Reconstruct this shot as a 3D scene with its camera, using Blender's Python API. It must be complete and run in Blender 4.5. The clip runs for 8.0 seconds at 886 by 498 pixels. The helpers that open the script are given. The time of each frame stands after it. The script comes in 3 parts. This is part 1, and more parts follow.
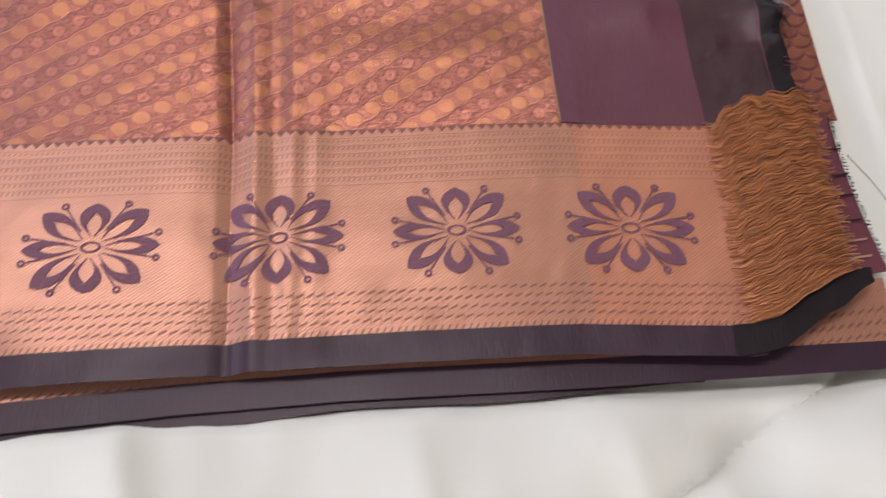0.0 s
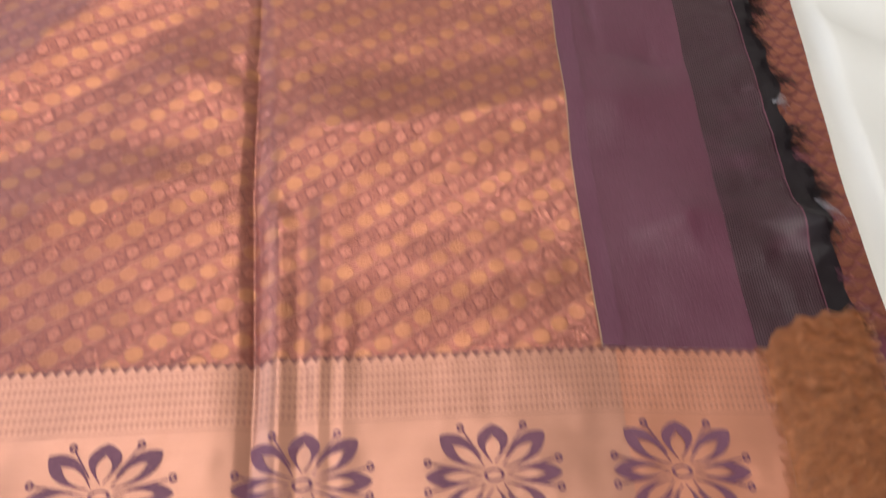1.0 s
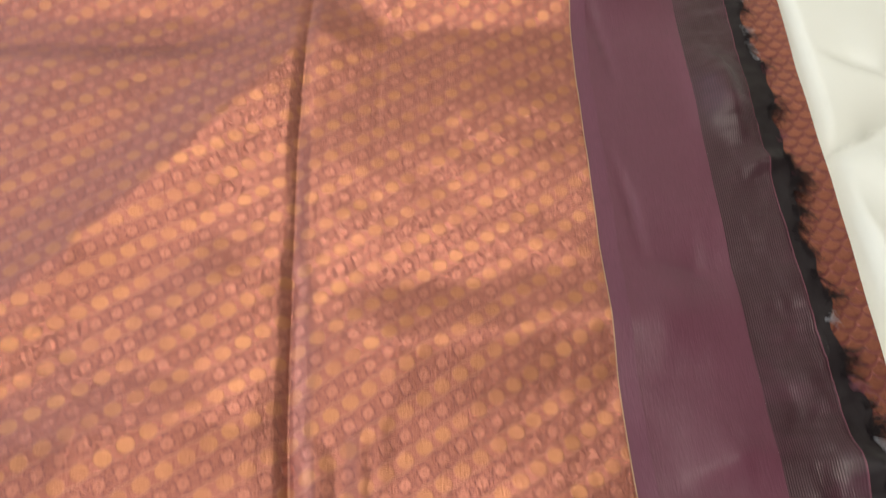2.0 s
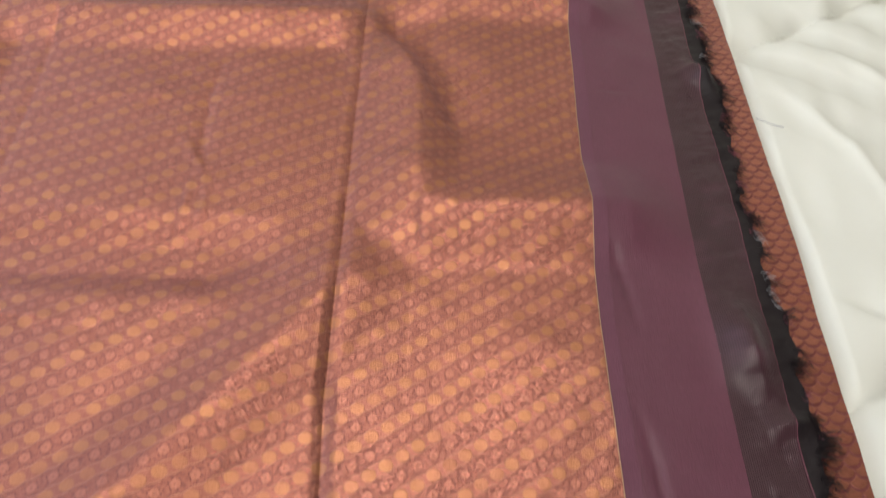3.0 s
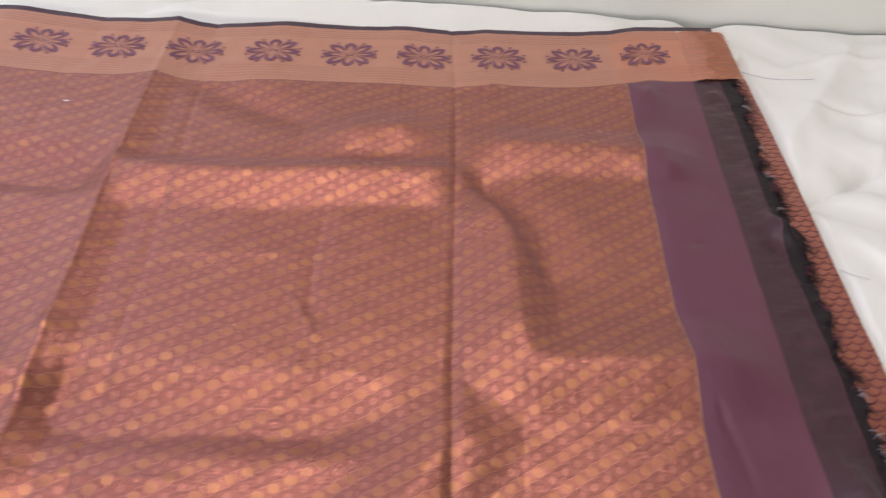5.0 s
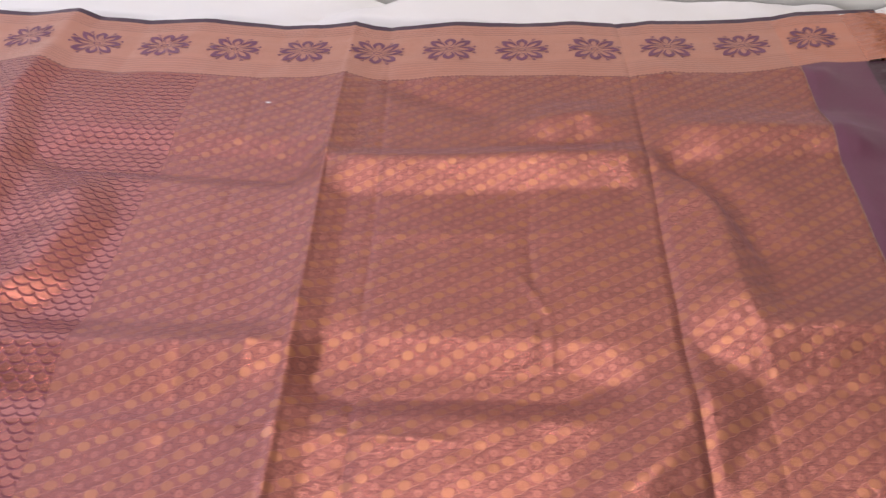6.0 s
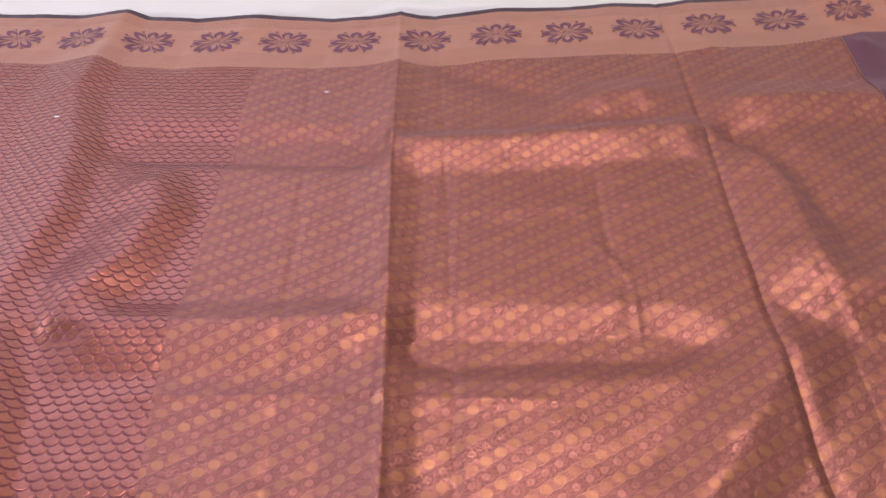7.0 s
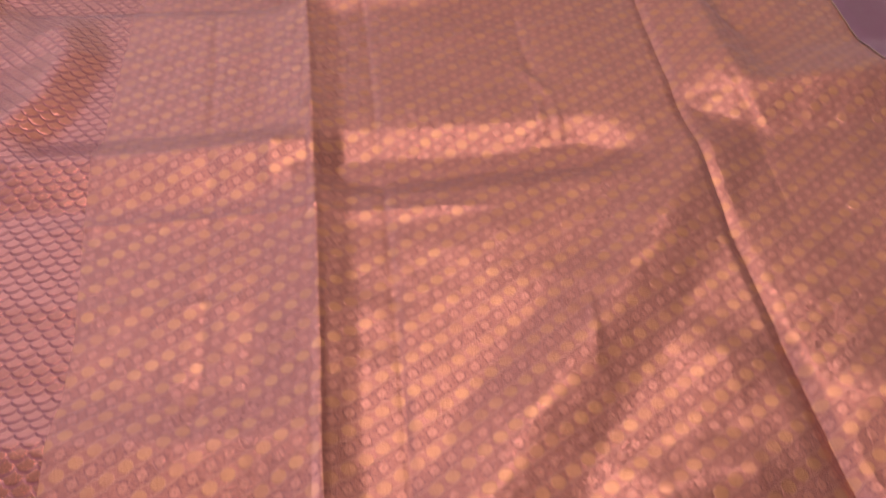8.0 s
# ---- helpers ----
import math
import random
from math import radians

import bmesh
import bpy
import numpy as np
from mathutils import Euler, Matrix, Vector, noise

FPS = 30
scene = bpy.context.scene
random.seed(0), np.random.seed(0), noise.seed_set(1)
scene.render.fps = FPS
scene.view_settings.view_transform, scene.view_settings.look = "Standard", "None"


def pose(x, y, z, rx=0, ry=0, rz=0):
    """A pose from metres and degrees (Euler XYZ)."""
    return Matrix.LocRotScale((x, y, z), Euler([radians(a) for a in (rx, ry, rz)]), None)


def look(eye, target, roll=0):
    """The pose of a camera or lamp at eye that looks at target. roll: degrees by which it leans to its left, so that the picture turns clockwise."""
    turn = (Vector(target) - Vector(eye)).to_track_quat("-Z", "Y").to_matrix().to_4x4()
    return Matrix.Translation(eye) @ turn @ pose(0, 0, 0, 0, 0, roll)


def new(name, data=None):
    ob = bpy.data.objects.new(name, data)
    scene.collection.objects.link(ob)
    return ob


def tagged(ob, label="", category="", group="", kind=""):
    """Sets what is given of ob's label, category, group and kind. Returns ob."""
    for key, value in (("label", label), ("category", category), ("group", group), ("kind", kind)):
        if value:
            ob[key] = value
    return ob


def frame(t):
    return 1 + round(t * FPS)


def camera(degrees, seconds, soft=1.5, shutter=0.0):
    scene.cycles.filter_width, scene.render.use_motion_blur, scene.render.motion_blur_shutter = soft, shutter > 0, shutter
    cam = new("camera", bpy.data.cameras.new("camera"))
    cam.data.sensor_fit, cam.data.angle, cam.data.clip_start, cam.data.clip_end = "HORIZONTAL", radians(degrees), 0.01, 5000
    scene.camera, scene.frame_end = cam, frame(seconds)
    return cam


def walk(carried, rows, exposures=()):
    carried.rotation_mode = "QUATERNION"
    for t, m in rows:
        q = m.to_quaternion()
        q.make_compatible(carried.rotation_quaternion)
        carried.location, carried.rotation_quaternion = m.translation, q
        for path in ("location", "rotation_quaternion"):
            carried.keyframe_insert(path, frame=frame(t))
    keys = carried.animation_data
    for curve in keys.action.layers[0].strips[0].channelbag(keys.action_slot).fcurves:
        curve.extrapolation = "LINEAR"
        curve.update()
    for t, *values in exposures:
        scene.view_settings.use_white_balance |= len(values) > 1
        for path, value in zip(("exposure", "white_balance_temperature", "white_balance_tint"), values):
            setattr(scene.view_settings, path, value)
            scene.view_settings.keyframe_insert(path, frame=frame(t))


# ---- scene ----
# ---- camera ----
cam = camera(54.4, 8.0, soft=1.3, shutter=0.5)
PATH = [
    (0, (-0.097, -0.277, 0.400), (0.020, 0.626, -1.381), 5.9),
    (0.5, (-0.084, -0.248, 0.406), (0.079, 0.681, -1.358), 7.0),
    (1, (-0.110, -0.190, 0.414), (-0.005, 0.857, -1.287), 4.9),
    (1.5, (-0.121, -0.136, 0.436), (-0.018, 0.943, -1.245), 5.7),
    (2, (-0.138, -0.084, 0.454), (-0.020, 1.031, -1.203), 6.3),
    (2.2, (-0.147, -0.068, 0.463), (-0.029, 1.104, -1.153), 6.4),
    (3.3, (-0.167, 0.015, 0.526), (-0.044, 1.356, -0.953), 7.8),
    (3.5, (-0.169, 0.026, 0.532), (-0.041, 1.389, -0.926), 7.8),
    (4, (-0.174, 0.046, 0.564), (-0.032, 1.472, -0.832), 7.9),
    (4.2, (-0.179, 0.054, 0.568), (-0.038, 1.493, -0.814), 7.8),
    (5.3, (-0.279, -0.024, 0.537), (-0.280, 1.496, -0.762), 3.5),
    (5.5, (-0.310, -0.039, 0.542), (-0.354, 1.483, -0.755), 2.2),
    (6, (-0.368, -0.049, 0.536), (-0.481, 1.470, -0.759), -0.5),
    (6.5, (-0.413, -0.068, 0.542), (-0.540, 1.455, -0.749), -1.7),
    (7, (-0.444, -0.088, 0.535), (-0.548, 1.433, -0.760), -2.6),
    (7.5, (-0.456, -0.113, 0.510), (-0.456, 1.338, -0.867), -2.1),
    (8, (-0.447, -0.151, 0.489), (-0.389, 1.221, -0.966), -1.9),
]
EXPOSURES = [(0.0, -0.18, 6450, 14), (0.5, -0.27, 6400, 15), (1.0, -0.08, 6550, 11), (2.0, 0.02, 6850, 3), (3.5, -0.13, 6550, 6), (4.2, -0.13, 6450, 8),
             (5.3, -0.13, 6350, 20), (6.5, -0.17, 6350, 27), (7.5, -0.08, 6450, 28), (8.0, 0.09, 6600, 22)]
walk(cam, [(t, look(eye, target, roll)) for t, eye, target, roll in PATH], EXPOSURES)

# ---- light ----
world = bpy.data.worlds.new("world")
scene.world = world
world.use_nodes = True
sky = world.node_tree.nodes.new("ShaderNodeTexSky")
sky.sky_type, sky.sun_disc = "NISHITA", False
sky.sun_elevation, sky.sun_rotation = radians(40), radians(-90)
background = world.node_tree.nodes["Background"]
background.inputs["Strength"].default_value = 0.1
world.node_tree.links.new(sky.outputs[0], background.inputs["Color"])


def window_light(name, place, target, width, height, watts, colour):
    data = bpy.data.lights.new(name, "AREA")
    data.shape, data.size, data.size_y, data.energy, data.color = "RECTANGLE", width, height, watts, colour
    ob = new(name, data)
    ob.matrix_world = look(place, target)
    return ob


window_light("daylight_west", (-2.95, 0.2, 0.85), (-0.4, 0.4, 0.0), 1.4, 1.0, 26, (0.78, 0.86, 1.0))
window_light("daylight_north", (-1.42, 1.15, 1.0), (-1.42, 0.0, 0.9), 1.5, 1.3, 9, (0.76, 0.82, 1.0))
window_light("daylight_south", (-0.3, -3.35, 0.9), (-0.3, 1.1, 0.3), 1.8, 1.1, 60, (1.0, 0.95, 0.91))
# Added overhead lamp, source unseen, to brighten folds that tilt towards the camera.
window_light("added_overhead_glow", (-0.50, 0.39, 2.14), (-0.50, 0.39, 0.0), 1.6, 0.38, 25, (1.0, 0.95, 0.90))


# ---- node arithmetic ----
class Val:
    """A shader value that can be added, multiplied and compared."""

    def __init__(self, tree, socket):
        self.tree, self.socket = tree, socket

    def make(self, operation, *others):
        node = self.tree.nodes.new("ShaderNodeMath")
        node.operation = operation
        for slot, item in zip(node.inputs, (self, *others)):
            if isinstance(item, Val):
                self.tree.links.new(item.socket, slot)
            else:
                slot.default_value = item
        return Val(self.tree, node.outputs[0])

    def __add__(self, o): return self.make("ADD", o)
    def __sub__(self, o): return self.make("SUBTRACT", o)
    def __mul__(self, o): return self.make("MULTIPLY", o)
    def __truediv__(self, o): return self.make("DIVIDE", o)
    def floor(self): return self.make("FLOOR")
    def sin(self): return self.make("SINE")
    def cos(self): return self.make("COSINE")
    def abs(self): return self.make("ABSOLUTE")
    def sqrt(self): return self.make("SQRT")
    def least(self, o): return self.make("MINIMUM", o)
    def most(self, o): return self.make("MAXIMUM", o)
    def wrap(self, o): return self.make("FLOORED_MODULO", o)
    def angle(self, o): return self.make("ARCTAN2", o)
    def flip(self): return (self * -1.0) + 1.0

    def ramp(self, low, high):
        node = self.tree.nodes.new("ShaderNodeMapRange")
        node.interpolation_type = "SMOOTHSTEP"
        self.tree.links.new(self.socket, node.inputs["Value"])
        node.inputs["From Min"].default_value, node.inputs["From Max"].default_value = min(low, high), max(low, high)
        node.inputs["To Min"].default_value, node.inputs["To Max"].default_value = (0, 1) if low < high else (1, 0)
        return Val(self.tree, node.outputs["Result"])

    def band(self, centre, half, soft):
        return (self - centre).abs().ramp(half + soft, half)


def mix(tree, amount, a, b):
    node = tree.nodes.new("ShaderNodeMix")
    node.data_type = "RGBA"
    tree.links.new(amount.socket, node.inputs[0])
    for slot, item in ((node.inputs[6], a), (node.inputs[7], b)):
        if isinstance(item, tuple):
            slot.default_value = (*item, 1)
        else:
            tree.links.new(item, slot)
    return node.outputs[2]


def start(name, rough=0.5, metal=0.0, colour=(0.5, 0.5, 0.5)):
    mat = bpy.data.materials.new(name)
    mat.use_nodes = True
    tree = mat.node_tree
    shader = tree.nodes["Principled BSDF"]
    shader.inputs["Roughness"].default_value = rough
    shader.inputs["Metallic"].default_value = metal
    shader.inputs["Base Color"].default_value = (*colour, 1)
    return mat, tree, shader


def cloth_uv(tree):
    node = tree.nodes.new("ShaderNodeUVMap")
    node.uv_map = "weave"
    split = tree.nodes.new("ShaderNodeSeparateXYZ")
    tree.links.new(node.outputs[0], split.inputs[0])
    return node.outputs[0], Val(tree, split.outputs[0]), Val(tree, split.outputs[1])


def noise_of(tree, vector, scale, detail=2.0, stretch=None):
    if stretch:
        mapping = tree.nodes.new("ShaderNodeMapping")
        mapping.inputs["Scale"].default_value = stretch
        tree.links.new(vector, mapping.inputs[0])
        vector = mapping.outputs[0]
    node = tree.nodes.new("ShaderNodeTexNoise")
    node.inputs["Scale"].default_value, node.inputs["Detail"].default_value = scale, detail
    tree.links.new(vector, node.inputs["Vector"])
    return Val(tree, node.outputs["Fac"])


def bump(tree, shader, height, strength, distance):
    node = tree.nodes.new("ShaderNodeBump")
    node.inputs["Strength"].default_value, node.inputs["Distance"].default_value = strength, distance
    tree.links.new(height.socket, node.inputs["Height"])
    tree.links.new(node.outputs[0], shader.inputs["Normal"])


def silk_sheen(shader, weight, tint, rough=0.35):
    shader.inputs["Sheen Weight"].default_value = weight
    shader.inputs["Sheen Tint"].default_value = (*tint, 1)
    shader.inputs["Sheen Roughness"].default_value = rough


PLUM = (0.128, 0.039, 0.066)
MAROON = (0.15, 0.038, 0.040)


def body_weave():
    """Slanting chains of gold ovals between wavy lines, with six-petalled rosettes between the chains."""
    mat, tree, shader = start("brocade_silk", 0.42)
    uv, u, v = cloth_uv(tree)
    wobble = noise_of(tree, uv, 60, 1)
    u = u + (wobble - 0.5) * 0.0010
    pitch, climb, half = 0.0106, 0.0070, 0.0140
    column = (u / pitch + 0.5).floor()
    du = u - column * pitch
    w = v - column * climb
    row = (w / half + 0.5).floor()
    dv = w - row * half
    kind = row.wrap(2.0)
    chain = kind.flip()
    fuzz = noise_of(tree, uv, 700, 2)
    size = (((du / 0.0051).abs().make("POWER", 1.9)) + ((dv / 0.0047).abs().make("POWER", 2.0))).make("POWER", 0.5) + (fuzz - 0.5) * 0.12
    oval = size.ramp(1.0, 0.86) * chain
    # wavy double lines, light inside and dark outside, along both sides of each chain; the line follows the climb
    lean = v - u * (climb / pitch)
    line_row = (lean / (2 * half) + 0.5).floor()
    off = (lean - line_row * (2 * half)).abs()
    wave = (du * (2 * math.pi / pitch)).cos() * 0.0007
    rail = (off - wave - 0.0061 + (fuzz - 0.5) * 0.0005) * 1000.0
    outline = rail.band(0.45, 0.22, 0.3)
    halo = rail.band(-0.25, 0.25, 0.3)
    between = rail.ramp(0.5, 0.9)
    # rosettes: six petals ringed by dark dashes
    turn = dv.angle(du)
    spokes = (turn * 6.0).cos() * 0.5 + 0.5
    far = ((du / 0.0047) * (du / 0.0047) + (dv / 0.0052) * (dv / 0.0052)).sqrt()
    petal = (far - spokes * 0.20).ramp(0.62, 0.50) * kind
    dashes = far.band(0.82, 0.07, 0.09) * spokes.ramp(0.45, 0.8) * kind
    heart = far.ramp(0.22, 0.12) * kind
    dots = noise_of(tree, uv, 430, 2, (0.6, 1.3, 1.0))
    speckle = dots.ramp(0.50, 0.60) * between * (petal * -0.8 + 1.0)
    thread = ((v + u * 0.35) * 5200.0).sin() * 0.5 + 0.5
    grain = noise_of(tree, uv, 900, 2, (1.0, 0.22, 1.0))
    worn = noise_of(tree, uv, 7, 3)
    shiny = noise_of(tree, uv, 38, 2)
    colour = mix(tree, grain, (0.290, 0.094, 0.072), (0.460, 0.168, 0.124))
    colour = mix(tree, oval * (shiny.ramp(0.3, 0.7) * 0.28 + 0.26), colour, (0.600, 0.275, 0.118))
    colour = mix(tree, petal * 0.55, colour, (0.540, 0.205, 0.150))
    dark = (outline * 0.66).most(speckle * 0.45).most(dashes * 0.70).most(heart * 0.4)
    colour = mix(tree, dark * (grain * 0.5 + 0.65), colour, MAROON)
    colour = mix(tree, halo * 0.6, colour, (0.640, 0.275, 0.190))
    tree.links.new(colour, shader.inputs["Base Color"])
    metal = (oval * 0.06 + 0.76) * (dark * -0.4 + 1.0)
    tree.links.new(metal.socket, shader.inputs["Metallic"])
    rough = (worn * 0.14 + 0.20) + oval * 0.02 + dark * 0.2 + thread * 0.04
    tree.links.new(rough.socket, shader.inputs["Roughness"])
    bump(tree, shader, thread * 0.4 + grain * 0.9 + oval * 0.35 + halo * 0.4 - dark * 0.9, 0.5, 0.0006)
    shader.inputs["Specular IOR Level"].default_value = 0.9
    silk_sheen(shader, 0.22, (0.70, 0.52, 0.74))
    return mat


def scale_weave():
    """Fish-scale brocade of the end piece: rounded scales with a dark crescent under each."""
    mat, tree, shader = start("scale_brocade_silk", 0.42)
    uv, u, v = cloth_uv(tree)
    pitch, step = 0.0133, 0.0080
    row = (v / step).floor()
    ragged_line = noise_of(tree, uv, 600, 2)
    rim, lit = None, None
    for k in (0.0, 1.0):
        level = row + k
        shift = level.wrap(2.0) * (pitch / 2)
        du = (u + shift).wrap(pitch) - pitch / 2
        dv = v - (level + 0.30) * step + (ragged_line - 0.5) * 0.0011
        square = (du / 0.0061) * (du / 0.0061)
        inner = (square + (dv / 0.0046) * (dv / 0.0046)).sqrt()
        low = dv + 0.0015
        outer = ((du / 0.0065) * (du / 0.0065) + (low / 0.0050) * (low / 0.0050)).sqrt()
        crescent = inner.ramp(0.92, 1.06) * outer.ramp(1.06, 0.92) * dv.ramp(0.0008, -0.0014)
        body = inner.ramp(1.0, 0.8)
        rim = crescent if rim is None else rim.most(crescent)
        lit = body if lit is None else lit.most(body)
    thread = ((v * 5200.0).sin()) * 0.5 + 0.5
    grain = noise_of(tree, uv, 900, 2, (1.0, 0.25, 1.0))
    colour = mix(tree, grain, (0.27, 0.080, 0.064), (0.44, 0.150, 0.112))
    colour = mix(tree, lit * 0.45, colour, (0.52, 0.190, 0.120))
    rim = rim * (noise_of(tree, uv, 420, 2) * 0.6 + 0.62)
    colour = mix(tree, rim * 0.85, colour, (0.135, 0.034, 0.050))
    tree.links.new(colour, shader.inputs["Base Color"])
    gloss = rim * -0.75 + 0.9
    tree.links.new(gloss.socket, shader.inputs["Specular IOR Level"])
    metal = rim * -0.45 + 0.78
    tree.links.new(metal.socket, shader.inputs["Metallic"])
    rough = rim * 0.2 + 0.22
    tree.links.new(rough.socket, shader.inputs["Roughness"])
    bump(tree, shader, thread * 0.3 + grain * 0.6 + lit * 0.6 - rim * 1.2, 0.35, 0.0006)
    silk_sheen(shader, 0.22, (0.70, 0.52, 0.76))
    return mat


def border_weave(tone=(0.515, 0.246, 0.170)):
    """Copper zari border. v runs from 0 at the toothed inner edge to 0.122 at the selvedge."""
    mat, tree, shader = start("copper_zari_border", 0.4)
    uv, u, v = cloth_uv(tree)
    twill = ((u * 0.75 + v) * 3300.0).sin() * 0.5 + 0.5
    grain = noise_of(tree, uv, 700, 2, (0.2, 1.0, 1.0))
    streak = noise_of(tree, uv, 90, 3, (0.06, 1.0, 1.0))
    worn = noise_of(tree, uv, 9, 3)
    colour = mix(tree, streak, tone, tuple(c * 1.18 for c in tone))
    # dashed honeycomb band near the selvedge: four rows of dashes, the middle ones bent into zigzags
    pitch, step = 0.0052, 0.0050
    row = ((v - 0.0960) / step).floor()
    inside = v.band(0.1058, 0.0096, 0.0006)
    du = (u + row.wrap(2.0) * (pitch / 2)).wrap(pitch) - pitch / 2
    dv = (v - 0.0960).wrap(step) - step / 2
    bend = dv + du * 0.42
    dash = bend.band(0.0, 0.00035, 0.0004) * du.band(0.0, 0.00165, 0.0005)
    joint = (du - 0.0024).band(0.0, 0.00022, 0.0003) * noise_of(tree, uv, 45, 2).ramp(0.42, 0.62)
    comb = dash.most(joint * 0.7) * inside
    # bands of fine slanting dashes near the teeth
    ladder = v.band(0.0195, 0.0130, 0.0008)
    short = (u + (v / 0.0050).floor().wrap(2.0) * 0.0014 + v * 0.25).wrap(0.0028) - 0.0014
    rung = short.band(0.0, 0.0004, 0.0004) * ((v * 2 * math.pi / 0.0050).sin() * 0.5 + 0.5).ramp(0.25, 0.6) * ladder
    lines = ((v - 0.0075) / 0.0050).wrap(1.0).band(0.5, 0.04, 0.08) * v.band(0.021, 0.0165, 0.001)
    rung = rung.most(lines * 0.7)
    # rope edge above the selvedge
    rope = ((u * 2 * math.pi / 0.0036 + v * 900.0).sin() * 0.5 + 0.5).ramp(0.55, 0.95) * v.ramp(0.1170, 0.1182)
    # teeth against the body
    tooth = ((u / 0.0056).wrap(1.0) - 0.5).abs() * 0.0068
    teeth = (v - tooth).ramp(0.0004, -0.0002)
    dark = (comb * 0.72).most(rung * 0.42).most(rope * 0.6).most(teeth * 0.9)
    colour = mix(tree, dark, colour, (0.16, 0.05, 0.05))
    colour = mix(tree, grain.ramp(0.62, 0.8) * 0.25, colour, (0.40, 0.15, 0.10))
    colour = mix(tree, twill.ramp(0.55, 0.95) * 0.22, colour, (0.34, 0.13, 0.085))
    tree.links.new(colour, shader.inputs["Base Color"])
    metal = dark * -0.25 + 0.42
    tree.links.new(metal.socket, shader.inputs["Metallic"])
    rough = worn * 0.12 + 0.25 + dark * 0.2
    tree.links.new(rough.socket, shader.inputs["Roughness"])
    bump(tree, shader, twill * 0.6 + grain * 0.6 + streak * 0.5 - dark * 1.8, 0.3, 0.0005)
    silk_sheen(shader, 0.2, (0.85, 0.62, 0.6))
    return mat


def plain_silk(name, colour, rough, rib=0.0, sheen=0.3, tint=(0.7, 0.5, 0.65), metal=0.0, shine=0.25):
    mat, tree, shader = start(name, rough, metal)
    uv, u, v = cloth_uv(tree)
    grain = noise_of(tree, uv, 800, 2, (1.0, 0.15, 1.0))
    cloudy = noise_of(tree, uv, 14, 3)
    shade = mix(tree, grain * 0.5 + cloudy * 0.5, tuple(c * 0.72 for c in colour), tuple(c * 1.3 for c in colour))
    ribs = (u * 2 * math.pi / 0.0015).sin() * 0.5 + 0.5
    if rib:
        cast = noise_of(tree, uv, 26, 3, (0.6, 1.0, 1.0)).ramp(0.5, 0.72)
        shade = mix(tree, cast * 0.8, shade, (0.085, 0.028, 0.048))
        shade = mix(tree, ribs.ramp(0.6, 1.0) * rib, shade, (0.10, 0.04, 0.06))
    tree.links.new(shade, shader.inputs["Base Color"])
    shader.inputs["Specular IOR Level"].default_value = shine
    worn = cloudy * 0.2 + (rough - 0.1)
    tree.links.new(worn.socket, shader.inputs["Roughness"])
    bump(tree, shader, grain + ribs * rib * 2.0, 0.3, 0.0005)
    silk_sheen(shader, sheen, tint)
    return mat


def motif_silk():
    """Plum figure threads with a little of the copper ground showing between them."""
    mat, tree, shader = start("motif_silk", 0.5)
    uv, u, v = cloth_uv(tree)
    grain = noise_of(tree, uv, 900, 2, (0.35, 1.0, 1.0))
    twill = ((u * 0.75 + v) * 3300.0).sin() * 0.5 + 0.5
    colour = mix(tree, grain, (0.125, 0.040, 0.080), (0.215, 0.078, 0.130))
    colour = mix(tree, grain.ramp(0.62, 0.78) * 0.4 + twill.ramp(0.8, 1.0) * 0.12, colour, (0.46, 0.20, 0.15))
    tree.links.new(colour, shader.inputs["Base Color"])
    shader.inputs["Specular IOR Level"].default_value = 0.4
    bump(tree, shader, grain + twill * 0.5, 0.4, 0.0005)
    silk_sheen(shader, 0.15, (0.8, 0.5, 0.65))
    return mat


def ruffled_zari():
    mat, tree, shader = start("ruffled_zari", 0.42)
    uv, u, v = cloth_uv(tree)
    strands = noise_of(tree, uv, 520, 3, (0.14, 1.0, 1.0))
    tufts = noise_of(tree, uv, 110, 2, (0.5, 1.0, 1.0))
    colour = mix(tree, strands.ramp(0.3, 0.65), (0.34, 0.120, 0.052), (0.70, 0.290, 0.120))
    colour = mix(tree, tufts.ramp(0.62, 0.8) * 0.6, colour, (0.22, 0.06, 0.07))
    tree.links.new(colour, shader.inputs["Base Color"])
    shader.inputs["Metallic"].default_value = 0.2
    bump(tree, shader, strands * 1.5 + tufts, 0.7, 0.0012)
    silk_sheen(shader, 0.2, (0.9, 0.6, 0.45))
    return mat


def cotton(name, colour):
    mat, tree, shader = start(name, 0.85)
    coords = tree.nodes.new("ShaderNodeTexCoord").outputs["Object"]
    fibre = noise_of(tree, coords, 1400, 2)
    cloudy = noise_of(tree, coords, 6, 3)
    shade = mix(tree, cloudy, tuple(c * 0.95 for c in colour), colour)
    tree.links.new(shade, shader.inputs["Base Color"])
    bump(tree, shader, fibre + noise_of(tree, coords, 70, 3) * 2.0, 0.15, 0.0006)
    silk_sheen(shader, 0.15, (1, 1, 1))
    return mat


def plaster(name, colour):
    mat, tree, shader = start(name, 0.75)
    coords = tree.nodes.new("ShaderNodeTexCoord").outputs["Object"]
    cloudy = noise_of(tree, coords, 3, 4)
    fine = noise_of(tree, coords, 220, 3)
    shade = mix(tree, cloudy, tuple(c * 0.95 for c in colour), colour)
    tree.links.new(shade, shader.inputs["Base Color"])
    bump(tree, shader, fine, 0.12, 0.001)
    return mat


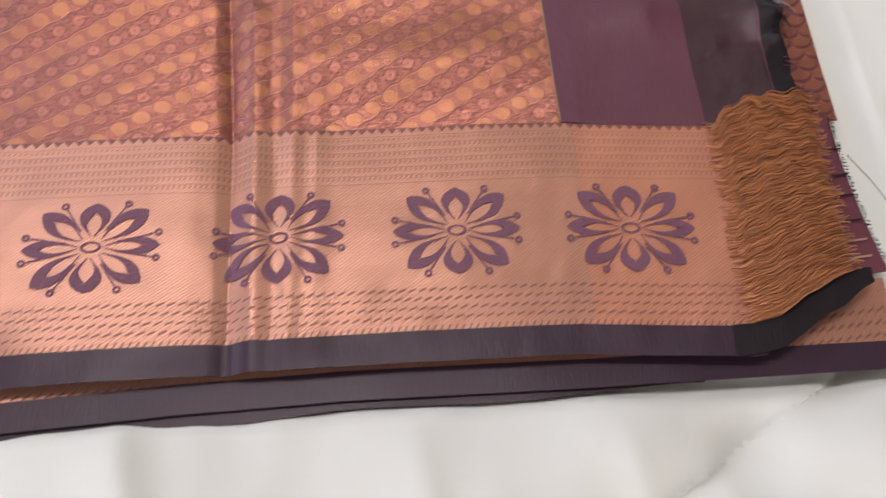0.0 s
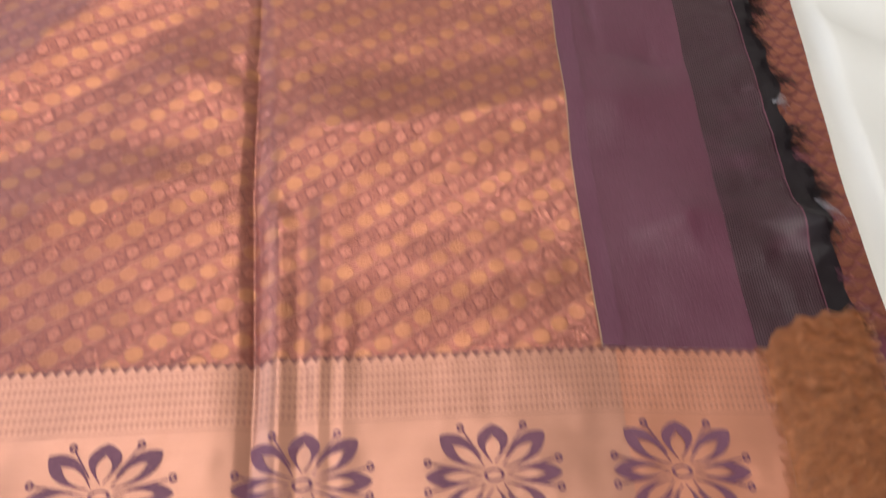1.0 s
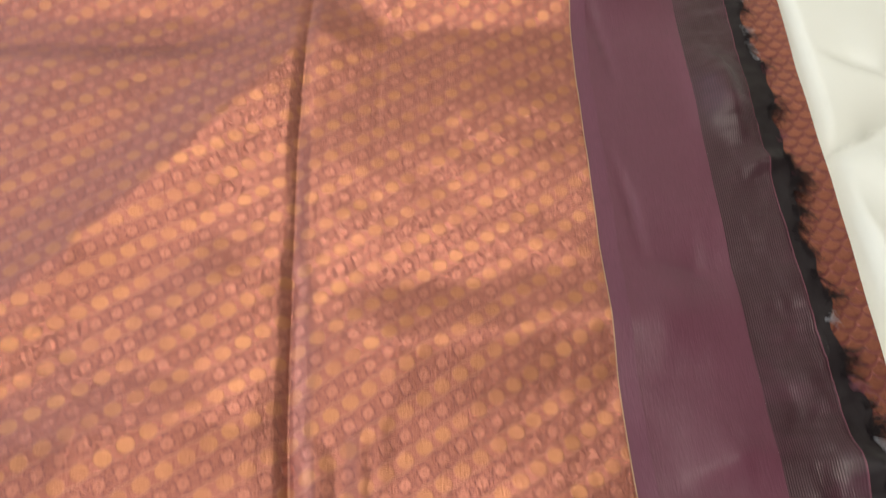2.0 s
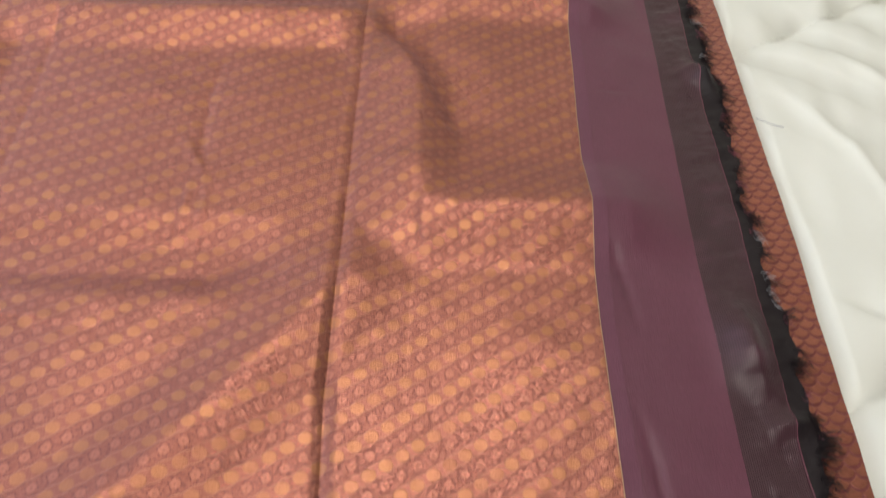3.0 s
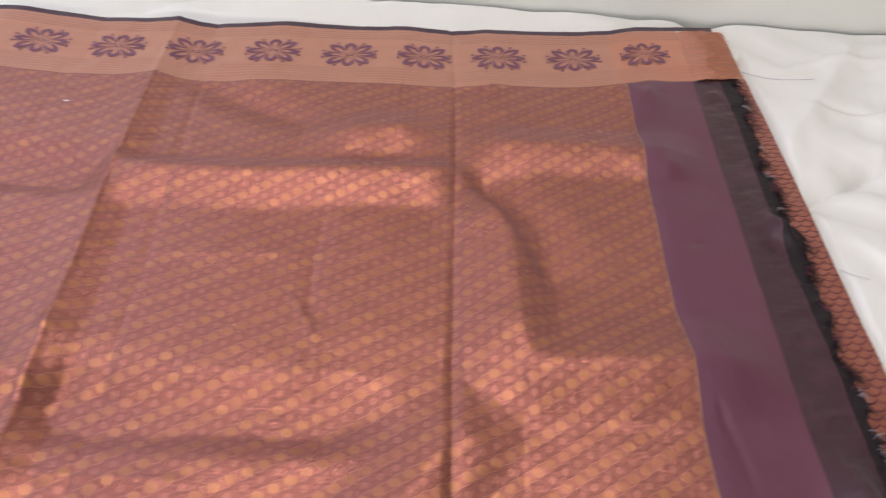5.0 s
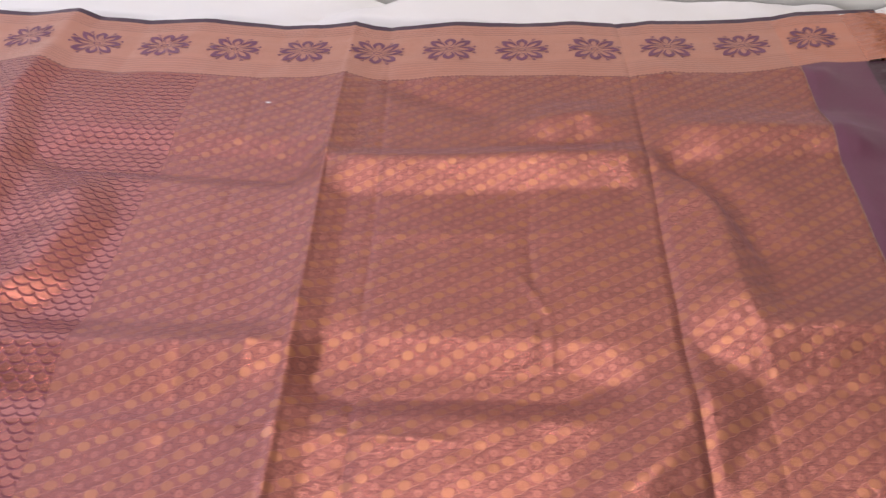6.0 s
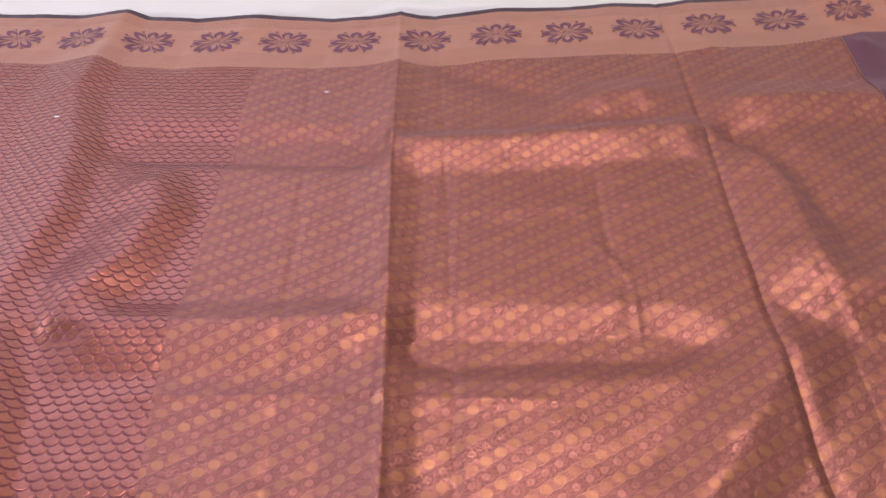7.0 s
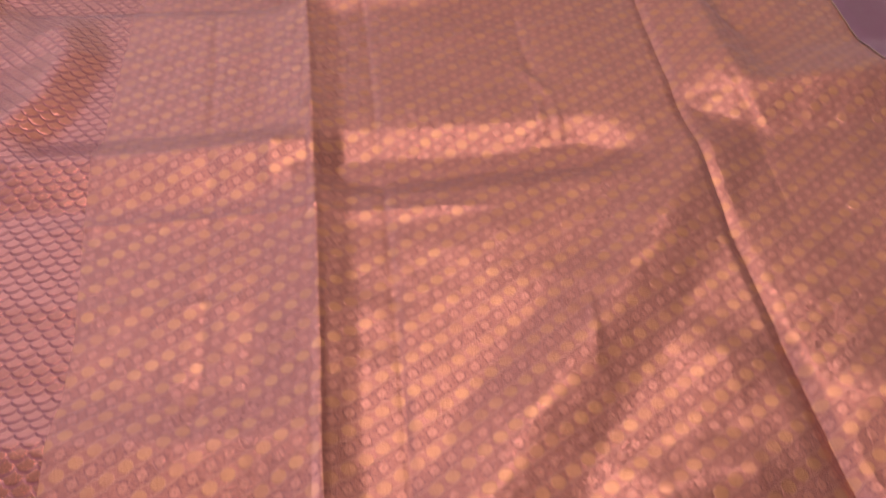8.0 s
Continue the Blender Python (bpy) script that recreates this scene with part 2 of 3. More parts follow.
def tiled_floor():
    mat, tree, shader = start("floor_tile", 0.3)
    coords = tree.nodes.new("ShaderNodeTexCoord").outputs["Object"]
    cloudy = noise_of(tree, coords, 5, 4)
    shade = mix(tree, cloudy, (0.52, 0.49, 0.44), (0.62, 0.59, 0.54))
    tree.links.new(shade, shader.inputs["Base Color"])
    return mat


BROCADE, SCALES, BORDER, BORDER_END = body_weave(), scale_weave(), border_weave(), border_weave((0.58, 0.245, 0.155))
PLUM_SILK = plain_silk("plum_silk", PLUM, 0.40, sheen=0.15, tint=(0.8, 0.45, 0.65), shine=0.4)
HEM_SILK = plain_silk("hem_silk", (0.148, 0.053, 0.085), 0.4, sheen=0.2)
DARK_SILK = plain_silk("dark_ribbed_silk", (0.042, 0.014, 0.021), 0.36, rib=0.45, sheen=0.04, shine=0.42)
SELVEDGE = plain_silk("selvedge_silk", (0.050, 0.026, 0.042), 0.36, sheen=0.3)
MOTIF = motif_silk()
BLACK_THREAD = plain_silk("black_thread", (0.014, 0.009, 0.012), 0.5, sheen=0.0)
WINE_THREAD = plain_silk("wine_thread", (0.17, 0.05, 0.075), 0.4, sheen=0.3)
# Grey of the loose threads, also used for painted glints in the fringe.
GREY_AND_GLINT_THREAD = plain_silk("grey_and_glint_thread", (0.34, 0.34, 0.39), 0.4, sheen=0.2, shine=0.6)
EDGE_THREAD = plain_silk("edge_thread", (0.45, 0.27, 0.18), 0.5, sheen=0.2)
EDGE_PLUM = plain_silk("edge_plum_thread", (0.16, 0.06, 0.085), 0.45, sheen=0.2)
RUFFLE = ruffled_zari()
SHEET = cotton("white_cotton", (0.86, 0.86, 0.82))
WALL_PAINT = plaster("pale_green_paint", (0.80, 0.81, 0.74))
# Unseen walls and ceiling: colours lowered to cut light bounced onto the cloth.
LOW_BOUNCE_WALL = plaster("low_bounce_wall", (0.32, 0.31, 0.28))
LOW_BOUNCE_CEILING = plaster("low_bounce_ceiling", (0.34, 0.33, 0.31))
FLOOR_TILE = tiled_floor()


# ---- mesh helpers ----
def part(name, data, material, parent=None, label=""):
    ob = new(name, data)
    if material:
        data.materials.append(material)
    if parent:
        ob.parent = parent
    if label:
        ob["label"] = label
    return ob


def mesh_of(name, verts, faces, uvs=None, smooth=True):
    data = bpy.data.meshes.new(name)
    data.from_pydata([tuple(p) for p in verts], [], faces)
    if uvs is not None:
        layer = data.uv_layers.new(name="weave")
        index = np.empty(len(data.loops), dtype=np.int32)
        data.loops.foreach_get("vertex_index", index)
        layer.data.foreach_set("uv", np.asarray(uvs, dtype=np.float32)[index].ravel())
    data.polygons.foreach_set("use_smooth", [smooth] * len(data.polygons))
    data.update()
    return data


def grid_faces(rows, cols):
    return [(r * cols + c, r * cols + c + 1, (r + 1) * cols + c + 1, (r + 1) * cols + c) for r in range(rows - 1) for c in range(cols - 1)]


def block(name, low, high, bevel=0.0):
    bm = bmesh.new()
    bmesh.ops.create_cube(bm, size=1)
    for v in bm.verts:
        v.co = Vector((low[i] + (v.co[i] + 0.5) * (high[i] - low[i]) for i in range(3)))
    if bevel:
        bmesh.ops.bevel(bm, geom=list(bm.edges), offset=bevel, segments=3, profile=0.5, affect="EDGES")
    data = bpy.data.meshes.new(name)
    bm.to_mesh(data)
    bm.free()
    return data


# ---- the drape of the cloth ----
def along(points, x, y):
    """Signed distance from a polyline (right of its direction is plus) and the share of its length."""
    points = np.asarray(points, dtype=float)
    lengths = np.linalg.norm(np.diff(points, axis=0), axis=1)
    total, done = lengths.sum(), 0.0
    best = np.full(x.shape, 1e9)
    share = np.zeros(x.shape)
    sign = np.zeros(x.shape)
    for a, b, length in zip(points[:-1], points[1:], lengths):
        d = (b - a) / length
        s = np.clip((x - a[0]) * d[0] + (y - a[1]) * d[1], 0, length)
        px, py = x - a[0] - s * d[0], y - a[1] - s * d[1]
        dist = np.hypot(px, py)
        near = dist < best
        best = np.where(near, dist, best)
        sign = np.where(near, np.sign(d[1] * px - d[0] * py), sign)
        share = np.where(near, (done + s) / total, share)
        done += length
    return best * sign, share


# crest or valley lines: points, height, width to the left, width to the right, sharpness (0: a straight-sided ridge)
CREASE = [(-0.176, -0.16), (-0.183, -0.01), (-0.193, 0.1), (-0.203, 0.3), (-0.204, 0.6), (-0.204, 0.77), (-0.206, 0.93), (-0.212, 1.08)]
CREASE_TWO = [(-0.505, -0.05), (-0.513, 0.102), (-0.522, 0.288), (-0.532, 0.448), (-0.539, 0.561), (-0.549, 0.70), (-0.557, 0.904), (-0.566, 1.08)]
FOLDS = [
    # long crease down the cloth near its end, a trough with pleats on its east side
    (CREASE, -0.0022, 0.007, 0.008, 0),
    (CREASE[:3] + [(-0.198, 0.19)], -0.0028, 0.018, 0.012, 0),
    (CREASE, -0.0006, 0.0012, 0.0018, 1.0),
    ([(-0.164, -0.16), (-0.171, 0.0), (-0.176, 0.08)], 0.0032, 0.012, 0.009, 0),
    ([(-0.148, -0.16), (-0.150, 0.0), (-0.153, 0.09)], 0.0021, 0.007, 0.009, 0),
    ([(-0.136, -0.16), (-0.138, 0.0), (-0.143, 0.10)], 0.0012, 0.005, 0.008, 0),
    # second long crease, a standing ridge
    (CREASE_TWO, 0.0100, 0.042, 0.024, 0),
    (CREASE_TWO, 0.0024, 0.006, 0.0035, 0),
    # slanting ridges of the end piece
    ([(-0.79, 0.18), (-0.835, 0.33), (-0.880, 0.45), (-0.882, 0.512), (-0.879, 0.58), (-0.902, 0.70), (-0.942, 0.821), (-0.955, 1.08)], 0.0175, 0.065, 0.026, 0),
    ([(-0.84, 0.41), (-0.813, 0.454), (-0.784, 0.516), (-0.775, 0.584), (-0.809, 0.681)], 0.0185, 0.055, 0.036, 0),
    # cross folds west of the second crease
    ([(-0.89, 0.714), (-0.71, 0.703), (-0.585, 0.698), (-0.518, 0.696)], -0.0150, 0.052, 0.034, 0),
    ([(-0.84, 0.424), (-0.69, 0.424), (-0.546, 0.431), (-0.508, 0.433)], 0.0140, 0.032, 0.048, 0),
    ([(-0.75, 0.270), (-0.63, 0.262), (-0.53, 0.268)], 0.0016, 0.010, 0.012, 0),
    ([(-0.85, 0.160), (-0.72, 0.150), (-0.63, 0.144), (-0.50, 0.144)], 0.0095, 0.036, 0.045, 0),
    # cross folds between the creases
    ([(-0.580, 0.699), (-0.404, 0.710), (-0.281, 0.725), (-0.212, 0.734), (-0.175, 0.738)], 0.0145, 0.032, 0.046, 0),
    ([(-0.37, 0.80), (-0.321, 0.795), (-0.274, 0.810), (-0.207, 0.813)], 0.0120, 0.040, 0.042, 0),
    ([(-0.53, 0.905), (-0.46, 0.86), (-0.40, 0.83), (-0.35, 0.82)], -0.0070, 0.040, 0.030, 0),
    ([(-0.568, 0.414), (-0.476, 0.408), (-0.402, 0.409), (-0.333, 0.412), (-0.24, 0.42)], -0.0130, 0.040, 0.034, 0),
    ([(-0.170, 0.440), (-0.195, 0.405), (-0.250, 0.322), (-0.307, 0.240), (-0.378, 0.146), (-0.43, 0.06), (-0.46, -0.02)], 0.0100, 0.042, 0.042, 0),
    ([(-0.285, 0.188), (-0.25, 0.185), (-0.200, 0.186)], 0.0060, 0.036, 0.036, 0),
    ([(-0.36, 0.079), (-0.31, 0.086), (-0.27, 0.096), (-0.196, 0.103)], 0.0062, 0.032, 0.030, 0),
    # east of the first crease
    ([(-0.148, 0.472), (-0.147, 0.54), (-0.150, 0.64), (-0.185, 0.715)], 0.0155, 0.052, 0.030, 0),
    ([(-0.20, 0.763), (-0.160, 0.700), (-0.137, 0.651), (-0.116, 0.599), (-0.095, 0.545)], -0.0075, 0.050, 0.016, 0),
    ([(-0.190, 0.455), (-0.150, 0.474), (-0.07, 0.480), (0.0, 0.487), (0.08, 0.495)], 0.0150, 0.056, 0.052, 0),
    ([(-0.20, 0.790), (-0.09, 0.794), (0.0, 0.796), (0.08, 0.80)], 0.0125, 0.045, 0.044, 0),
    ([(-0.19, 0.140), (-0.10, 0.148), (-0.01, 0.169), (0.08, 0.175)], 0.0062, 0.040, 0.036, 0),
    ([(-0.19, 0.045), (-0.10, 0.040), (0.0, 0.05)], 0.0030, 0.030, 0.025, 0),
    # thin pressed creases
    ([(-0.516, 1.05), (-0.491, 0.706), (-0.477, 0.45), (-0.468, 0.291), (-0.46, 0.1)], -0.0009, 0.003, 0.004, 1.0),
    ([(-0.671, 0.90), (-0.639, 0.639), (-0.623, 0.444), (-0.606, 0.284), (-0.60, 0.15)], -0.0007, 0.010, 0.004, 1.0),
    ([(-0.13, 1.0), (-0.135, 0.75), (-0.145, 0.55), (-0.15, 0.30)], -0.0003, 0.003, 0.006, 1.0),
    ([(-0.752, 0.348), (-0.60, 0.352), (-0.525, 0.350), (-0.38, 0.349)], 0.0014, 0.008, 0.004, 1.0),
    ([(-0.741, 0.58), (-0.458, 0.590), (-0.25, 0.607)], 0.0004, 0.008, 0.006, 1.0),
    ([(-0.33, 0.66), (-0.335, 0.60), (-0.325, 0.50)], -0.0012, 0.006, 0.006, 1.0),
    # pinched wrinkles
    ([(-0.345, 0.545), (-0.325, 0.510), (-0.315, 0.485)], 0.0014, 0.004, 0.004, 1.2),
    ([(-0.330, 0.50), (-0.330, 0.44)], 0.0012, 0.003, 0.003, 1.2),
    ([(-0.316, 0.49), (-0.314, 0.43)], 0.0012, 0.003, 0.003, 1.2),
    ([(-0.325, 0.25), (-0.332, 0.175)], 0.0008, 0.003, 0.004, 1.2),
    ([(-0.535, 0.50), (-0.53, 0.46)], 0.0040, 0.018, 0.014, 1.4),
    ([(-0.55, 0.735), (-0.545, 0.695)], 0.0040, 0.012, 0.010, 1.3),
    # small tucks of the plum panel
    ([(0.020, 0.652), (0.050, 0.650)], -0.0020, 0.0022, 0.0022, 1.2),
    ([(0.010, 0.45), (0.016, 0.42), (0.024, 0.37)], -0.0016, 0.002, 0.002, 1.2),
    ([(0.012, 0.30), (0.018, 0.26), (0.022, 0.21)], -0.0016, 0.002, 0.002, 1.2),
    ([(0.02, 0.215), (0.06, 0.205), (0.09, 0.215)], -0.0030, 0.02, 0.012, 1.5),
    ([(0.02, 0.07), (0.06, 0.085), (0.09, 0.08)], 0.0030, 0.02, 0.015, 1.5),
    # bulges of the loose end
    ([(0.098, 0.41), (0.104, 0.31)], 0.0075, 0.014, 0.018, 1.8),
    ([(0.118, 0.70), (0.135, 0.655)], 0.0100, 0.010, 0.010, 1.6),
    ([(0.10, 0.29), (0.14, 0.30)], 0.0040, 0.008, 0.008, 1.6),
    ([(0.11, 0.95), (0.125, 0.93)], 0.0050, 0.010, 0.010, 1.6),
    ([(0.115, 0.09), (0.15, 0.06)], 0.0070, 0.012, 0.012, 1.6),
    ([(0.01, 0.94), (0.05, 0.92)], 0.0050, 0.02, 0.02, 1.6),
    ([(0.005, 0.78), (0.05, 0.765)], 0.0040, 0.02, 0.02, 1.6),
    # waves of the upper border
    ([(-0.955, 0.90), (-0.955, 1.09)], 0.0011, 0.04, 0.03, 1.4),
    ([(-0.850, 0.90), (-0.852, 1.09)], -0.0022, 0.02, 0.02, 1.3),
    ([(-0.775, 0.95), (-0.775, 1.09)], 0.0033, 0.04, 0.04, 1.6),
    ([(-0.654, 0.92), (-0.66, 1.09)], -0.0022, 0.02, 0.02, 1.3),
    ([(-0.516, 0.92), (-0.518, 1.09)], -0.0025, 0.02, 0.015, 1.2),
    ([(-0.43, 0.95), (-0.43, 1.09)], 0.0028, 0.04, 0.04, 1.6),
    ([(-0.27, 0.95), (-0.27, 1.10)], 0.0033, 0.04, 0.03, 1.6),
    ([(-0.165, 0.94), (-0.165, 1.12)], 0.0033, 0.02, 0.04, 1.6),
    ([(0.0, 0.95), (0.0, 1.12)], 0.0022, 0.03, 0.05, 1.6),
]

LENGTH = 0.94
RELIEF = 2.1
LOW_X = (-1.35, -0.6, -0.306, -0.183, -0.095, 0.0, 0.085, 0.18)
LOW_Y = (-0.09, -0.032, -0.012, -0.006, -0.002, 0.001, -0.002, 0.010)
TOP_X = (-1.35, -1.08, -0.966, -0.837, -0.668, -0.56, -0.37, -0.21, -0.005, 0.034, 0.157, 0.18)
TOP_Y = (0.930, 0.911, 0.900, 0.893, 0.888, 0.889, 0.906, 0.914, 0.943, 0.964, 0.982, 0.985)
# sideways sway of the cloth's end
SWAY_V = (0.0, 0.1, 0.4, 0.65, 1.0)
SWAY_X = (-0.003, -0.006, -0.0065, -0.002, 0.007)


def smooth_noise(x, y, scale, seed):
    """Sum of a few waves in different directions, a smooth uneven surface."""
    rng = np.random.RandomState(seed)
    out = np.zeros_like(x)
    for _ in range(9):
        a, p, f = rng.uniform(0, 6.283, 2).tolist() + [rng.uniform(0.6, 1.6)]
        out += np.sin((x * math.cos(a) + y * math.sin(a)) * 6.283 * f / scale + p)
    return out / 9


def drape(u, v, lift=0.0):
    """Where the weave's point (u along, v across) lies on the bed."""
    u, v = np.asarray(u, dtype=float), np.asarray(v, dtype=float)
    low, top = np.interp(u, LOW_X, LOW_Y), np.interp(u, TOP_X, TOP_Y)
    share = np.clip(v / LENGTH, 0, 1)
    y = low + (top - low) * share + np.minimum(v, 0) + np.maximum(v - LENGTH, 0) * 1.12
    x = u + np.interp(share, SWAY_V, SWAY_X) * np.clip((u + 0.16) / 0.16, 0, 1)
    z = np.full(x.shape, 0.006)
    for points, height, left, right, sharp in FOLDS:
        d, s = along(points, x, y)
        width = np.where(d < 0, left, right)
        span = abs(points[0][1] - points[-1][1]) + abs(points[0][0] - points[-1][0])
        fade = 1.0 if span > 0.75 or points[-1][1] > 1.05 or points[0][1] < -0.1 else np.clip(np.minimum(s, 1 - s) * span / (0.05 if sharp else 0.060) + (0.15 if sharp else 0.0), 0, 1)
        if sharp:
            z = z + fade * RELIEF * height * np.exp(-(np.abs(d) / width) ** sharp)
        else:
            away = 1 - (np.sqrt((d / width) ** 2 + 0.012) - 0.11)
            z = z + fade * height * 0.5 * (away + np.sqrt(away * away + 0.014))
    z = 0.006 + (z - 0.006) * (1 - 0.35 * np.clip((-0.02 - y) / 0.08, 0, 1)) * (1 - 0.45 * np.clip((y - 0.84) / 0.12, 0, 1))
    z += 0.0022 * smooth_noise(x, y, 0.16, 3) + 0.0008 * smooth_noise(x, y, 0.05, 5) + 0.00025 * smooth_noise(x, y, 0.016, 8)
    return np.stack([x, y, np.maximum(z, -0.003) + lift], axis=-1)


def patch(name, u0, u1, v0, v1, cell, material, parent, label="", lift=0.0, uv_v=None, ripple=None, fine=()):
    """A piece of the cloth between two lines of the weave. u0, u1 may be functions of v; v0, v1 of u."""
    base_u = (u0(0) if callable(u0) else u0, u1(0) if callable(u1) else u1)
    base_v = (v0 if not callable(v0) else v0(0), v1 if not callable(v1) else v1(0))
    cols = max(2, int(abs(base_u[1] - base_u[0]) / cell) + 1)
    rows = max(2, int(abs(base_v[1] - base_v[0]) / cell) + 1)
    steps = np.linspace(0, 1, cols)
    for low_u, high_u in fine:
        extra = (np.arange(low_u, high_u, 0.0010) - base_u[0]) / (base_u[1] - base_u[0])
        steps = np.concatenate([steps[(steps < extra[0]) | (steps > extra[-1])], extra])
    steps = np.sort(steps)
    cols = len(steps)
    s, r = np.meshgrid(steps, np.linspace(0, 1, rows))
    v = base_v[0] + (base_v[1] - base_v[0]) * r
    a = u0(v) if callable(u0) else u0
    b = u1(v) if callable(u1) else u1
    u = a + (b - a) * s
    if callable(v0) or callable(v1):
        lo = v0(u) if callable(v0) else v0
        hi = v1(u) if callable(v1) else v1
        v = lo + (hi - lo) * r
    where = drape(u, v, lift)
    if ripple is not None:
        where = ripple(where, u, v, s, r)
    tex = uv_v(v) if uv_v else v
    data = mesh_of(name, where.reshape(-1, 3), grid_faces(rows, cols), np.stack([u, tex], axis=-1).reshape(-1, 2))
    return part(name, data, material, parent, label)


# ---- room ----
FLOOR_Z, CEILING_Z = -0.52, 2.2
WEST, EAST, SOUTH, NORTH = -3.0, 2.6, -3.4, 1.165


def wall(name, low, high, material):
    return tagged(part(name, block(name, low, high), material), "unseen smooth wall, darkened to cut bounced light", "wall", kind="structure")


def window_wall(name, low, high, axis, opening, bottom, top, material=LOW_BOUNCE_WALL):
    """A wall with a window opening through it: four blocks round the hole, joined."""
    bm = bmesh.new()
    spans = [((low[axis], opening[0]), (low[2], high[2])), ((opening[1], high[axis]), (low[2], high[2])),
             (opening, (low[2], bottom)), (opening, (top, high[2]))]
    for along_span, z_span in spans:
        lo, hi = list(low), list(high)
        lo[axis], hi[axis] = along_span
        lo[2], hi[2] = z_span
        cube = bmesh.ops.create_cube(bm, size=1)["verts"]
        for v in cube:
            v.co = Vector((lo[i] + (v.co[i] + 0.5) * (hi[i] - lo[i]) for i in range(3)))
    data = bpy.data.meshes.new(name)
    bm.to_mesh(data)
    bm.free()
    return tagged(part(name, data, material), "smooth painted wall with a window opening", "wall", kind="structure")


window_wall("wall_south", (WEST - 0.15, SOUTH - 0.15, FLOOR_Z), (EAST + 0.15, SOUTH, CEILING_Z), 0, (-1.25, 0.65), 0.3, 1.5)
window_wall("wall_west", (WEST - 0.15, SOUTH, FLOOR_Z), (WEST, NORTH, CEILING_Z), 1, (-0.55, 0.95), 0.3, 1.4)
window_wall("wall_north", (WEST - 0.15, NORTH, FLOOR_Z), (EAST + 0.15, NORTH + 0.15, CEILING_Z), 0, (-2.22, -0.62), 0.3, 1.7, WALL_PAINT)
wall("wall_east", (EAST, SOUTH, FLOOR_Z), (EAST + 0.15, NORTH, CEILING_Z), LOW_BOUNCE_WALL)
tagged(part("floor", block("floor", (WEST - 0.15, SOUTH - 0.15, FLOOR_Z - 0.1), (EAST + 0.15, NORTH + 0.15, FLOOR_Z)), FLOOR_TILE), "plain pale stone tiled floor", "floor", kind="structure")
tagged(part("ceiling", block("ceiling", (WEST - 0.15, SOUTH - 0.15, CEILING_Z), (EAST + 0.15, NORTH + 0.15, CEILING_Z + 0.1)), LOW_BOUNCE_CEILING), "unseen plain plaster ceiling, darkened to cut bounced light", "ceiling", kind="structure")

# Unseen housing invented for the overhead fill lamp.
added_lamp = tagged(new("added_ceiling_light"), "flat unseen light panel added under the ceiling as overhead fill", "ceiling light")
added_lamp.location = (-0.50, 0.39, CEILING_Z)
part("frame", block("frame", (-0.90, -0.25, -0.05), (0.90, 0.25, 0.0), 0.008), LOW_BOUNCE_CEILING, added_lamp)

# ---- bed ----
bed = tagged(new("bed"), "bed with a mattress pushed against the wall", "bed")
bed.location = (0, 0, FLOOR_Z)
for name, low, high, bevel in (("bed_base", (-1.35, -0.85, 0.0), (0.95, 1.12, 0.28), 0.01), ("mattress", (-1.37, -0.87, 0.28), (0.97, 1.13, 0.485), 0.03)):
    part(name, block(name, low, high, bevel), SHEET, bed)

SEAM_SLOPE = math.tan(radians(32.5))


def quilt_height(x, y):
    """Puffed panels between slanting stitched seams, with wrinkles that run out from the seams."""
    across = (y - 0.205 - x * SEAM_SLOPE) / 0.43
    phase = across - np.floor(across)
    edge = np.minimum(phase, 1 - phase) * 0.36
    z = -0.015 + 0.013 * (1 - np.exp(-(edge / 0.017) ** 1.5))
    run = x * 0.845 + y * 0.535
    sway = 0.02 * smooth_noise(x, y, 0.4, 21)
    tuck = np.sin((run + sway + 0.10 * phase) * 6.283 / 0.085 + 2.5 * smooth_noise(x, y, 0.5, 22))
    z += 0.0062 * np.sign(tuck) * np.abs(tuck) ** 0.8 * (0.5 + smooth_noise(x, y, 0.3, 27)) * np.exp(-edge / 0.10) + 0.0055 * smooth_noise(x, y, 0.28, 23) + 0.0020 * smooth_noise(x * 1.6, y, 0.09, 24)
    # long soft pulls towards the far edge
    d, s = along([(0.19, 0.86), (0.27, 0.98), (0.34, 1.10)], x, y)
    z += 0.008 * np.exp(-(np.abs(d) / 0.022) ** 1.6)
    d, s = along([(0.30, 0.85), (0.35, 0.97), (0.40, 1.10)], x, y)
    z += 0.009 * np.exp(-(np.abs(d) / 0.020) ** 1.6)
    d, s = along([(0.43, 0.93), (0.47, 1.03), (0.45, 1.10)], x, y)
    z -= 0.009 * np.exp(-np.abs(d) / 0.012)
    for line_points, high, wide in (([(0.20, 0.70), (0.26, 0.60), (0.29, 0.48)], 0.006, 0.016), ([(0.23, 0.95), (0.31, 0.93), (0.40, 0.98)], -0.005, 0.010),
                                    ([(0.27, 0.76), (0.33, 0.70), (0.36, 0.60)], 0.005, 0.014), ([(0.19, 0.42), (0.24, 0.40), (0.30, 0.42)], -0.005, 0.009),
                                    ([(0.21, 1.02), (0.30, 1.06), (0.40, 1.07)], 0.007, 0.012)):
        d, s = along(line_points, x, y)
        z += high * np.clip(np.minimum(s, 1 - s) * 4, 0, 1) * np.exp(-(np.abs(d) / np.where(d < 0, wide, wide * 0.5)) ** 1.3)
    # pulls in front of the cloth
    for x0, high in ((-0.225, 0.010), (-0.09, 0.004), (0.01, 0.005), (0.05, 0.004)):
        d = x - x0 + (y + 0.16) * 0.25
        z += high * np.clip((-0.155 - y) / 0.03, 0, 1) * np.exp(-np.abs(d) / np.where(d < 0, 0.030, 0.008))
    return z


